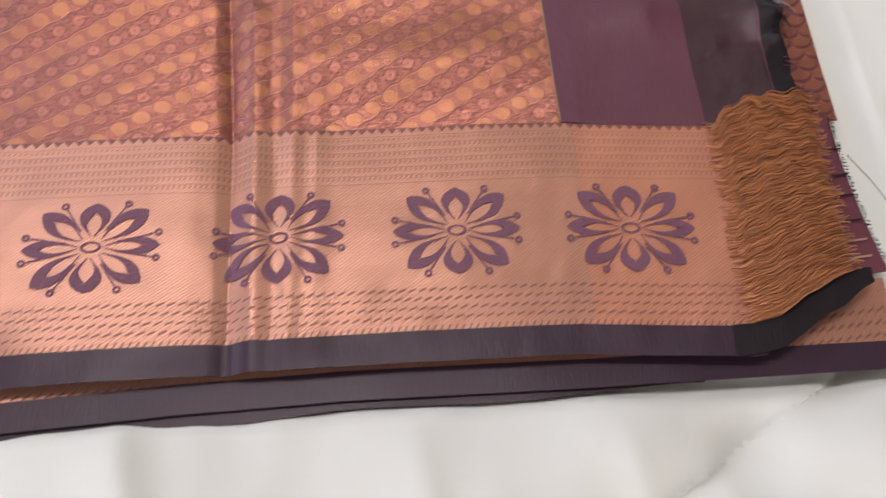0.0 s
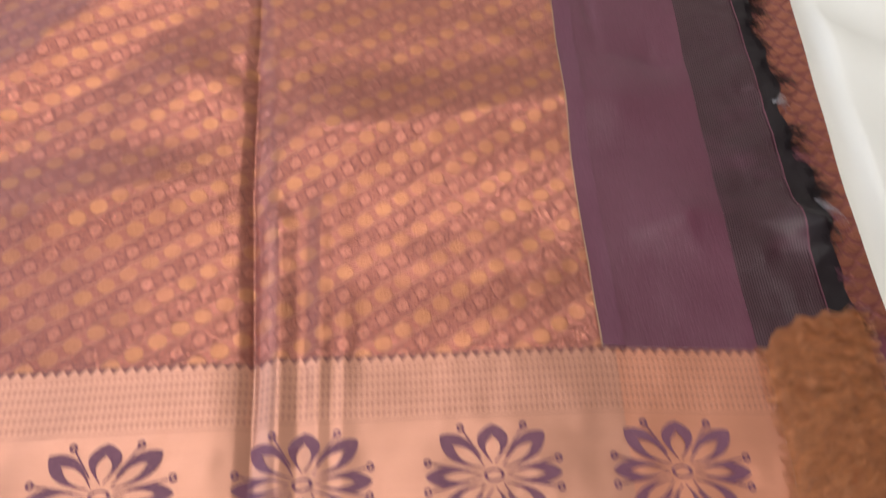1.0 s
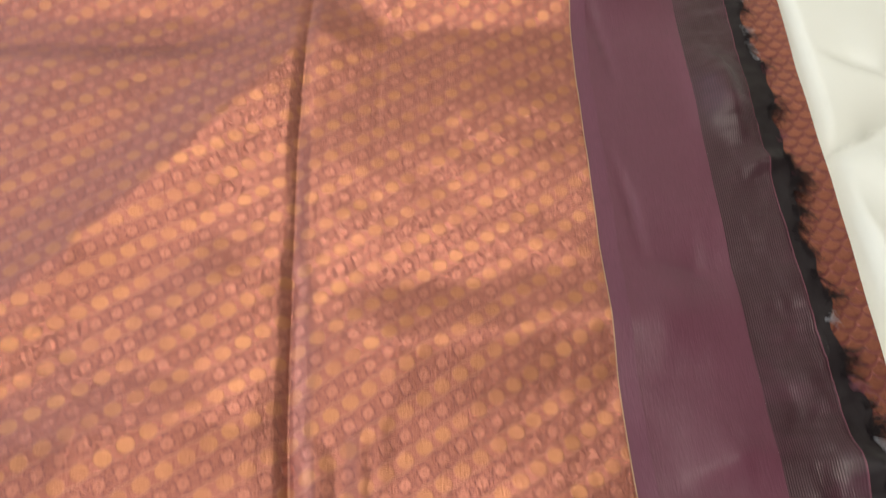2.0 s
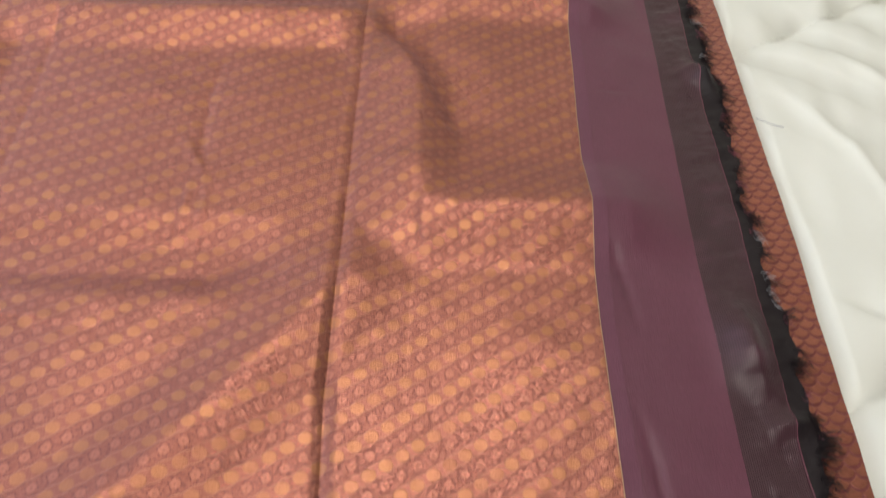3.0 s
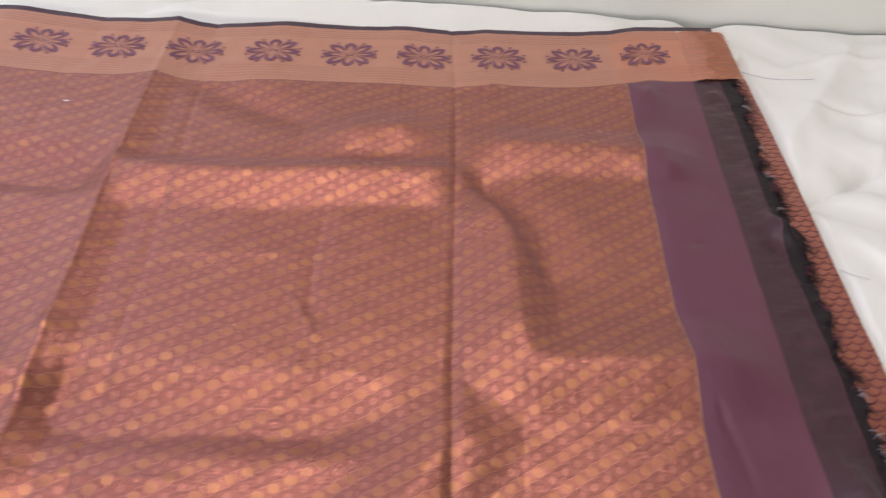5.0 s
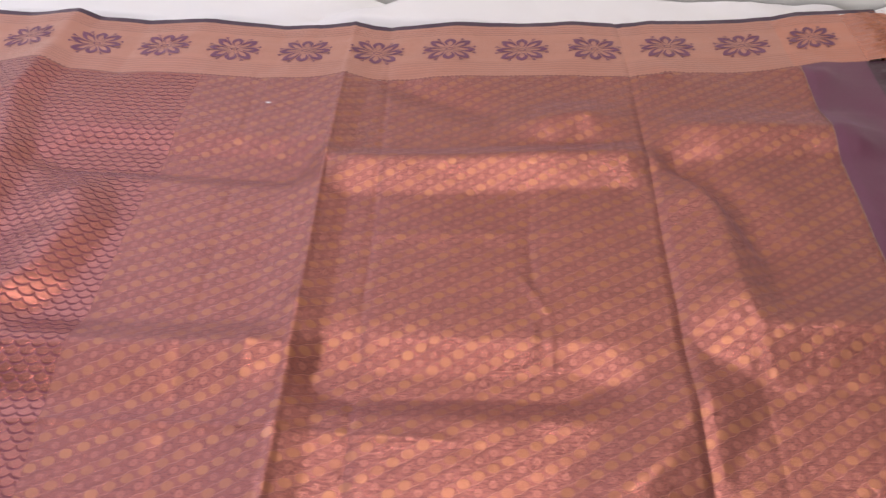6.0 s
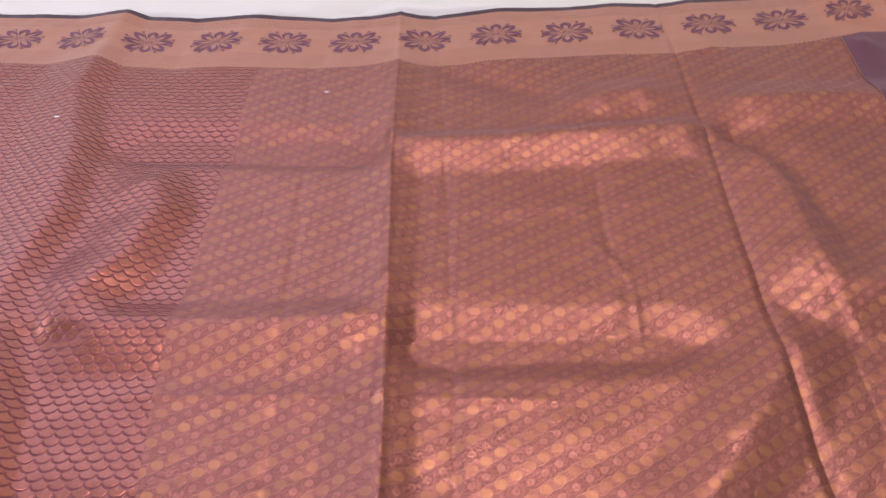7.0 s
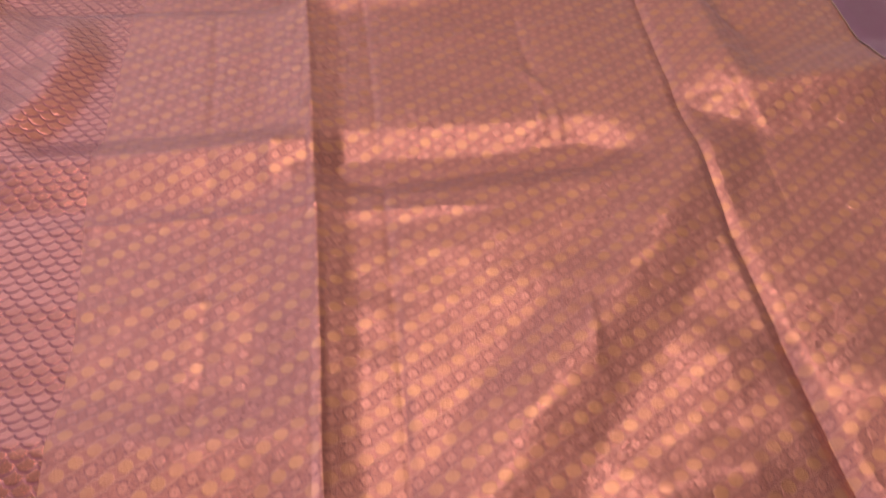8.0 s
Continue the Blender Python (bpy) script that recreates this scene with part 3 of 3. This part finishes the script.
def quilt():
    thing = tagged(new("quilt"), "plain white quilted cotton bedspread with stitched seams", "bedspread")
    xs = np.concatenate([np.arange(-1.5, -0.36, 0.03), np.arange(-0.36, 0.14, 0.005), np.arange(0.14, 0.50, 0.0035), np.arange(0.50, 0.62, 0.008), np.arange(0.62, 1.05, 0.03)])
    ys = np.concatenate([np.arange(-1.0, -0.36, 0.03), np.arange(-0.36, 1.158, 0.0038)])
    x, y = np.meshgrid(xs, ys)
    z = quilt_height(x, y)
    # pressed down under the saree
    reach = np.minimum(np.minimum(0.186 - x, x + 1.36), np.minimum(y - np.interp(x, LOW_X, LOW_Y) + 0.160, 1.075 - y))
    pressed = np.clip(reach / 0.012, 0, 1)
    z = z + (np.minimum(z, -0.013) - z) * pressed
    sides = np.maximum(np.maximum(-1.36 - x, x - 0.96), -0.86 - y)
    z = np.where(sides > 0, z - np.minimum(sides * 3.0, 0.4), z)
    points = np.stack([x, y, z], axis=-1).reshape(-1, 3)
    band = np.floor((y - 0.205 - x * SEAM_SLOPE) / 0.43).astype(int).ravel()
    faces = grid_faces(len(ys), len(xs))
    for k in range(band.min(), band.max() + 1):
        chosen = [f for f in faces if band[f[0]] == k]
        if not chosen:
            continue
        used = sorted({i for f in chosen for i in f})
        place = {i: n for n, i in enumerate(used)}
        part("quilt_panel", mesh_of("quilt_panel", points[used], [tuple(place[i] for i in f) for f in chosen]), SHEET, thing)
    # stitches sunk in the seams
    pts, quads = [], []
    for k in range(-1, 3):
        for i in range(260):
            x0 = -0.35 + i * 0.0046
            x1 = x0 + 0.0030
            row = []
            for xx in (x0, x1):
                yy = 0.205 + 0.43 * k + xx * SEAM_SLOPE
                zz = float(quilt_height(np.array([xx]), np.array([yy]))[0]) + 0.0006
                row += [(xx + 0.0002, yy - 0.0003, zz), (xx - 0.0002, yy + 0.0003, zz)]
            if xx < 0.18 and -0.15 < yy < 1.07 or yy > 1.10:
                continue
            n = len(pts)
            pts += row
            quads.append((n, n + 2, n + 3, n + 1))
    tagged(part("stitching", mesh_of("stitching", pts, quads), SHEET, thing, "white seam stitches"), kind="stuff")
    return thing


quilt()

# ---- saree ----
saree = tagged(new("saree"), "creased copper and plum silk brocade saree with flowered zari borders", "saree")


def pallu_edge(v):
    return np.interp(v, (0.0, 0.28, 0.42, 0.9), (-0.68, -0.694, -0.715, -0.737))


def end_wave(v):
    return 0.0006 * np.sin(np.asarray(v) * 31) + 0.0003 * np.sin(np.asarray(v) * 131 + 1)


def plum_edge(v):
    return 0.083 + 0.006 * np.asarray(v)


def ragged(v):
    v = np.asarray(v, dtype=float)
    return 0.141 + 0.003 * np.sin(v * 23) + 0.0025 * np.sin(v * 71 + 1) + 0.002 * np.sin(v * 190)


patch("body_panel", pallu_edge, lambda v: 0.0 + end_wave(v) * 0.3, 0.0, LENGTH, 0.0024, BROCADE, saree, "copper brocade with gold ovals and rosettes", fine=((-0.578, -0.505), (-0.218, -0.140)))
patch("scale_panel", -1.33, pallu_edge, 0.0, LENGTH, 0.0040, SCALES, saree, "copper brocade with a fish-scale weave")
patch("hem_strip", lambda v: end_wave(v) * 0.3, lambda v: 0.012 + end_wave(v), 0.0, LENGTH, 0.003, HEM_SILK, saree, "narrow turned plum hem", lift=0.0006)
patch("cut_edge", lambda v: -0.0004 + end_wave(v) * 0.3, lambda v: 0.0004 + end_wave(v) * 0.3, 0.0, LENGTH, 0.004, EDGE_THREAD, saree, "pale thread along the seam", lift=0.0009)
patch("plum_panel", lambda v: 0.0115 + end_wave(v), plum_edge, 0.0, LENGTH, 0.0032, PLUM_SILK, saree, "plain plum silk end panel")


def edge_seam(v):
    return 0.127 + 0.0012 * np.sin(np.asarray(v) * 17) - 0.004 * np.clip((np.asarray(v) - 0.3) / 0.6, 0, 1)


def crumple(where, u, v, s, r):
    gate = np.clip(s * 2.5, 0, 1)
    where[..., 2] += gate * (0.0016 * smooth_noise(u * 0.5, v, 0.022, 61) + 0.0012 * np.abs(smooth_noise(u * 0.35, v * 1.3, 0.011, 62)) + 0.0007 * smooth_noise(u, v, 0.008, 63))
    return where


patch("dark_panel", plum_edge, edge_seam, 0.0, LENGTH, 0.0022, DARK_SILK, saree, "sheer near-black ribbed end with loose weft", ripple=crumple)


def crumple_edge(where, u, v, s, r):
    return crumple(where, u, v, s * 0 + 0.6, r)


patch("raw_edge", edge_seam, ragged, 0.0, LENGTH, 0.0020, BLACK_THREAD, saree, "black raw edge with pulled threads", ripple=crumple_edge)
patch("seam_line", lambda v: edge_seam(v) - 0.0004, lambda v: edge_seam(v) + 0.0004, 0.0, LENGTH, 0.003, EDGE_PLUM, saree, "thin plum seam thread", ripple=crumple_edge, lift=0.0008)
BORDER_WIDTH = 0.1205
patch("lower_border", -1.33, 0.007, -BORDER_WIDTH, 0.0, 0.0028, BORDER, saree, "copper zari border with honeycomb bands", uv_v=lambda v: -v, fine=((-0.19, -0.135),))
patch("border_end", 0.0068, 0.086, -BORDER_WIDTH, 0.0, 0.0028, BORDER_END, saree, "deeper copper end of the border past the seam", uv_v=lambda v: -v, lift=-0.0002)
patch("upper_border", -1.33, -0.008, LENGTH, LENGTH + BORDER_WIDTH, 0.0032, BORDER, saree, "copper zari border with honeycomb bands", uv_v=lambda v: v - LENGTH, fine=((-0.575, -0.56), (-0.215, -0.2)))
patch("border_end", -0.0082, 0.092, LENGTH, LENGTH + BORDER_WIDTH, 0.0032, BORDER_END, saree, "deeper copper end of the border past the seam", uv_v=lambda v: v - LENGTH, lift=-0.0002)


def ruffle(where, u, v, s, r):
    gate = np.sin(np.clip(s, 0, 1) * math.pi) ** 0.5
    where[..., 2] += gate * (0.0012 * smooth_noise(u * 0.35, v, 0.0042, 30) + 0.0022 * smooth_noise(u * 0.7, v, 0.014, 31) + 0.0035)
    return where


def rise(u):
    """The lower end of the border turns up towards the corner."""
    return np.interp(u, (0.075, 0.10, 0.125, 0.146), (-BORDER_WIDTH, -0.118, -0.104, -0.098))


def ruffled_top(u):
    return 0.001 + 0.013 * np.clip((u - 0.088) / 0.02, 0, 1) ** 0.6 + 0.0015 * np.sin(u * 420)


patch("ruffled_end", 0.086, 0.145, rise, ruffled_top, 0.0016, RUFFLE, saree, "ruffled loose copper zari end", ripple=ruffle)
patch("ruffled_end", 0.092, 0.158, LENGTH, LENGTH + 0.116, 0.0016, BORDER_END, saree, "ruffled loose copper zari end", ripple=ruffle)


def loose_weft(name, count, u0, u1, low, high, seed, label):
    """Wavy loose gold threads lying side by side over the ruffled end."""
    rng = np.random.RandomState(seed)
    q = np.linspace(0, 1, 22)
    pts, faces, uvs = [], [], []
    for n in range(count):
        share = (n + rng.uniform(-0.6, 0.6)) / count
        a, b = u0 + rng.uniform(-0.006, 0.006), u1 + rng.uniform(-0.006, 0.004)
        u = a + (b - a) * q
        lo, hi = low(u), high(u)
        sag = 0.0010 * np.sin(q * 6.283 * rng.uniform(1.0, 1.3) + share * 40 + rng.uniform(-0.5, 0.5)) + 0.0006 * np.sin(q * 6.283 * 3.2 + rng.uniform(0, 6.28))
        v = lo + (hi - lo) * np.clip(share, 0.0, 1.0) + sag * np.sin(q * math.pi) ** 0.4
        lift = 0.0042 * np.sin(q * math.pi) ** 0.5 + rng.uniform(0.0, 0.0016) + 0.0008 * np.sin(q * 19 + share * 70)
        where = drape(u, v, 0.0) + np.stack([0 * q, 0 * q, lift], axis=-1)
        half = rng.uniform(0.00022, 0.00040)
        first = len(pts)
        for (x, y, z), uu in zip(where, u):
            pts += [(x, y + half, z), (x, y - half, z), (x, y, z + half)]
            uvs += [(uu, share * 0.1 + n * 0.013)] * 3
        for i in range(len(q) - 1):
            for e in range(3):
                p, r = first + i * 3 + e, first + i * 3 + (e + 1) % 3
                faces.append((p, r, r + 3, p + 3))
    return tagged(part(name, mesh_of(name, pts, faces, uvs), RUFFLE, saree, label), kind="stuff")


loose_weft("loose_weft", 290, 0.086, 0.147, rise, ruffled_top, 71, "wavy loose gold weft threads of the lower border")
loose_weft("loose_weft", 45, 0.110, 0.160, lambda u: LENGTH + 0.0 * u, lambda u: LENGTH + 0.116 + 0.0 * u, 72, "wavy loose gold weft threads of the upper border")
patch("selvedge", -1.33, 0.09, -BORDER_WIDTH - 0.0160, -BORDER_WIDTH, 0.003, SELVEDGE, saree, "dark plum selvedge", lift=0.0003)
patch("selvedge", 0.075, 0.154, lambda u: rise(u) - 0.016 + 0.008 * np.clip((u - 0.135) / 0.02, 0, 1), rise, 0.0025, BLACK_THREAD, saree, "black selvedge turned up at the corner", lift=0.0015)
patch("selvedge", -1.33, 0.145, LENGTH + BORDER_WIDTH, LENGTH + BORDER_WIDTH + 0.010, 0.003, SELVEDGE, saree, "dark plum selvedge")


def flatten(level):
    def shape(where, u, v, s, r):
        where[..., 2] = level - 0.006 + 0.0012 * smooth_noise(where[..., 0], where[..., 1], 0.09, 41) + (where[..., 2] - 0.006) * 0.12
        return where
    return shape


def under_edge(u):
    y = np.interp(u, (-1.33, -0.28, -0.2, -0.123, 0.0, 0.07, 0.165), (-0.26, -0.166, -0.159, -0.154, -0.150, -0.147, -0.143))
    return y - np.interp(u, LOW_X, LOW_Y)


patch("under_border", -1.33, 0.165, lambda u: under_edge(u) + 0.0150, lambda u: under_edge(u) + 0.05, 0.004, BORDER, saree, "folded lower layer of the copper border", uv_v=lambda v: np.interp(v, (-0.15, -0.10), (0.122, 0.085)), ripple=flatten(0.0035))
patch("under_selvedge", -1.33, 0.165, under_edge, lambda u: under_edge(u) + 0.0150, 0.003, SELVEDGE, saree, "dark plum selvedge of the lower layer", ripple=flatten(0.0035))
patch("under_selvedge", -1.33, 0.06, lambda u: under_edge(u) - 0.0045 * np.clip((0.05 - u) / 0.2, 0, 1) - 0.001 + 0.0012 * np.sin(u * 40), lambda u: under_edge(u) + 0.01, 0.003, SELVEDGE, saree, "dark plum selvedge of the lowest layer", ripple=flatten(0.0012))
patch("under_layer", 0.118, lambda v: np.interp(v, (0, 0.08, 0.27, 0.45, 0.74, 0.965), (0.166, 0.168, 0.175, 0.179, 0.174, 0.166)), 0.0, LENGTH + 0.02, 0.0035, SCALES, saree, "lower layer with a fish-scale weave", ripple=flatten(0.0025))
patch("under_layer", 0.130, lambda v: 0.160 + 0.010 * np.clip(-np.asarray(v) / 0.1, 0, 1) ** 2, -0.098, 0.003, 0.003, WINE_THREAD, saree, "lower layer of plain wine silk", ripple=flatten(0.0035))


# flowers of the borders
def flower(name, cu, cv, up, parent):
    pts, faces = [], []

    def add(p):
        pts.append(p)
        return len(pts) - 1

    def ring(cx, cy, ro, ri, n=12, flat=1.0):
        a = [add((cx + ro * math.cos(6.283 * i / n), cy + ro * flat * math.sin(6.283 * i / n))) for i in range(n)]
        b = [add((cx + ri * math.cos(6.283 * i / n), cy + ri * flat * math.sin(6.283 * i / n))) for i in range(n)]
        for i in range(n):
            faces.append((a[i], a[(i + 1) % n], b[(i + 1) % n], b[i]))

    def line(angle, r0, r1, w, rx, ry):
        c, s = math.cos(angle), math.sin(angle)
        n = 5
        left = [add(((r0 + (r1 - r0) * i / n) * c * rx - w * s, (r0 + (r1 - r0) * i / n) * s * ry + w * c)) for i in range(n + 1)]
        right = [add(((r0 + (r1 - r0) * i / n) * c * rx + w * s, (r0 + (r1 - r0) * i / n) * s * ry - w * c)) for i in range(n + 1)]
        for i in range(n):
            faces.append((right[i], right[i + 1], left[i + 1], left[i]))

    petals = [(0, 0.034, 0.0050), (90, 0.0255, 0.0078), (180, 0.034, 0.0050), (270, 0.0255, 0.0078)]
    petals += [(a, 0.0335, 0.0062) for a in (38, 142, 218, 322)]
    for degrees, reach, wide in petals:
        c, s = math.cos(radians(degrees)), math.sin(radians(degrees))
        outer, inner = [], []
        for k in range(17):
            q = k / 16
            out = 0.006 + (reach - 0.006) * q
            broad = wide * (math.sin(math.pi * min(1, 0.06 + q * 0.94) ** 1.45) ** 0.75 if q < 1 else 0)
            hole = broad * 0.68 * max(0.0, 1 - (q / 0.70) ** 3) if q > 0.08 else broad * 0.55
            outer.append((out, broad))
            inner.append((out, hole))
        for side in (1, -1):
            a = [add((o * c - side * b * s, o * s + side * b * c)) for o, b in outer]
            b = [add((o * c - side * h * s, o * s + side * h * c)) for o, h in inner]
            for i in range(16):
                faces.append((a[i], a[i + 1], b[i + 1], b[i]) if side < 0 else (b[i], b[i + 1], a[i + 1], a[i]))
    for degrees in (15, 62, 118, 165, 195, 242, 298, 345):
        angle = radians(degrees)
        line(angle, 0.012, 0.029, 0.00042, 1.08, 0.88)
        ring(0.0312 * math.cos(angle) * 1.08, 0.0312 * math.sin(angle) * 0.88, 0.0021, 0.0008)
    ring(0, 0, 0.0052, 0.0036, 20, 0.62)
    uvw = np.array(pts)
    where = drape(cu + uvw[:, 0], cv + uvw[:, 1] * up, 0.0005)
    data = mesh_of(name, where, faces if up > 0 else [f[::-1] for f in faces], np.stack([cu + uvw[:, 0], cv + uvw[:, 1]], axis=-1))
    return part(name, data, MOTIF, parent)


lower, upper = bpy.data.objects["lower_border"], bpy.data.objects["upper_border"]
for k in range(13):
    flower("flower_motif", 0.0315 - 0.0932 * k, -0.0655, 1, lower)
    flower("flower_motif", 0.036 - 0.0938 * k, LENGTH + 0.062, -1, upper)


# loose threads of the raw end
def strands(name, count, material, seed, v_low, v_high, reach, width, label):
    rng = np.random.RandomState(seed)
    pts, faces, uvs = [], [], []
    for n in range(count):
        if n % 9 == 0:
            middle, lean, tall = rng.uniform(v_low, v_high), rng.uniform(-0.45, 0.30), rng.uniform(0.5, 1.35)
        v = min(max(middle + rng.normal(0, 0.0022), v_low), v_high)
        root = drape(float(ragged(v)) - rng.uniform(0, 0.005), v, 0.0008)
        length, bend, drift = reach * tall * rng.uniform(0.7, 1.2), rng.uniform(-0.5, 0.3), lean + rng.uniform(-0.2, 0.2)
        arch = rng.uniform(0.0, 0.3)
        first = len(pts)
        for i in range(7):
            q = i / 6
            x = root[0] + length * q * math.cos(drift + bend * q)
            y = root[1] + length * q * math.sin(drift + bend * q)
            z = max(root[2] * (1 - q) + 0.001 * q + length * arch * 4 * q * (1 - q), 0.0)
            half = width * (1 - 0.75 * q) * 0.5
            pts += [(x, y + half, z), (x, y - half, z), (x, y, z + half * 0.9)]
            uvs += [(x, y)] * 3
        for i in range(6):
            for e in range(3):
                a, b = first + i * 3 + e, first + i * 3 + (e + 1) % 3
                faces.append((a, b, b + 3, a + 3))
    return tagged(part(name, mesh_of(name, pts, faces, uvs), material, bpy.data.objects["dark_panel"], label), kind="stuff")


strands("fringe", 1100, BLACK_THREAD, 51, 0.0, LENGTH + 0.01, 0.015, 0.0010, "frayed black threads")
strands("fringe", 230, WINE_THREAD, 52, 0.0, LENGTH, 0.012, 0.0010, "frayed wine-coloured threads")
# Pale tufts put the dark silk's grey-blue gloss into thread colour.
strands("fringe", 90, GREY_AND_GLINT_THREAD, 53, 0.0, LENGTH, 0.011, 0.0009, "pale fringe threads painted in as glints of the dark silk")


def strip_fringe():
    rng = np.random.RandomState(81)
    pts, faces, uvs = [], [], []
    for n in range(90):
        v = -0.097 + 0.1 * n / 90 + rng.uniform(-0.0004, 0.0004)
        edge = 0.160 + 0.010 * np.clip(-v / 0.1, 0, 1) ** 2
        x, y, z = drape(edge, v, 0.0)
        z, reach, tilt = -0.0018, rng.uniform(0.0015, 0.0035), rng.uniform(-0.5, -0.1)
        first = len(pts)
        for i in range(4):
            q = i / 3
            px, py, half = x - 0.001 + reach * q, y + reach * q * tilt, 0.00022 * (1 - 0.6 * q)
            pts += [(px, py + half, z), (px, py - half, z), (px, py, z + half + 0.0006 * q)]
            uvs += [(px, py)] * 3
        for i in range(3):
            for e in range(3):
                p, r = first + i * 3 + e, first + i * 3 + (e + 1) % 3
                faces.append((p, r, r + 3, p + 3))
    return tagged(part("strip_fringe", mesh_of("strip_fringe", pts, faces, uvs), BLACK_THREAD, saree, "short dark threads along the wine strip"), kind="stuff")


strip_fringe()
for k, v in enumerate((-0.020, -0.037, -0.050, -0.066, -0.078, -0.088)):
    patch("torn_rung", 0.146, 0.162, v - 0.0006, v + 0.0006, 0.002, BLACK_THREAD if k < 4 else EDGE_THREAD, saree, "thin gap where the wine strip is torn", ripple=flatten(0.0048))


def hair(name, points, radius, material, label):
    curve = bpy.data.curves.new(name, "CURVE")
    curve.dimensions, curve.bevel_depth, curve.bevel_resolution, curve.resolution_u = "3D", radius, 1, 6
    line = curve.splines.new("BEZIER")
    line.bezier_points.add(len(points) - 1)
    for knot, place in zip(line.bezier_points, points):
        knot.co = place
        knot.handle_left_type = knot.handle_right_type = "AUTO"
    curve.materials.append(material)
    return tagged(new(name, curve), label, "thread")


hair("loose_thread", [(0.165, 1.005, 0.006), (0.20, 0.999, 0.003), (0.235, 1.0, 0.003), (0.262, 1.004, 0.004)], 0.0004, GREY_AND_GLINT_THREAD, "fine grey loose thread lying on the bedspread")
hair("loose_thread", [(0.172, 0.628, 0.004), (0.185, 0.622, 0.003), (0.198, 0.618, 0.003)], 0.0004, GREY_AND_GLINT_THREAD, "short grey loose thread lying on the bedspread")
hair("loose_thread", [(0.158, -0.02, 0.004), (0.172, -0.045, 0.003), (0.178, -0.07, 0.003), (0.174, -0.09, 0.004)], 0.0002, BLACK_THREAD, "dark loose thread curling beside the saree")
hair("loose_thread", [(0.168, -0.078, 0.004), (0.185, -0.084, 0.003), (0.205, -0.095, 0.003)], 0.0005, WINE_THREAD, "wine-coloured loose thread beside the saree")

flake = bmesh.new()
bmesh.ops.create_icosphere(flake, subdivisions=2, radius=0.0025)
for vert in flake.verts:
    vert.co = Vector((vert.co.x * 1.3, vert.co.y * 0.5, vert.co.z * 0.3)) * (1 + 0.3 * noise.noise(vert.co * 900))
lint_mesh = bpy.data.meshes.new("lint")
flake.to_mesh(lint_mesh)
flake.free()
for name, u, v in (("lint", -0.640, 0.88), ("lint", -0.944, 0.80)):
    spot = tagged(part(name, lint_mesh.copy(), SHEET), "white speck of lint on the brocade", "lint")
    spot.location = drape(u, v, 0.0006).tolist()
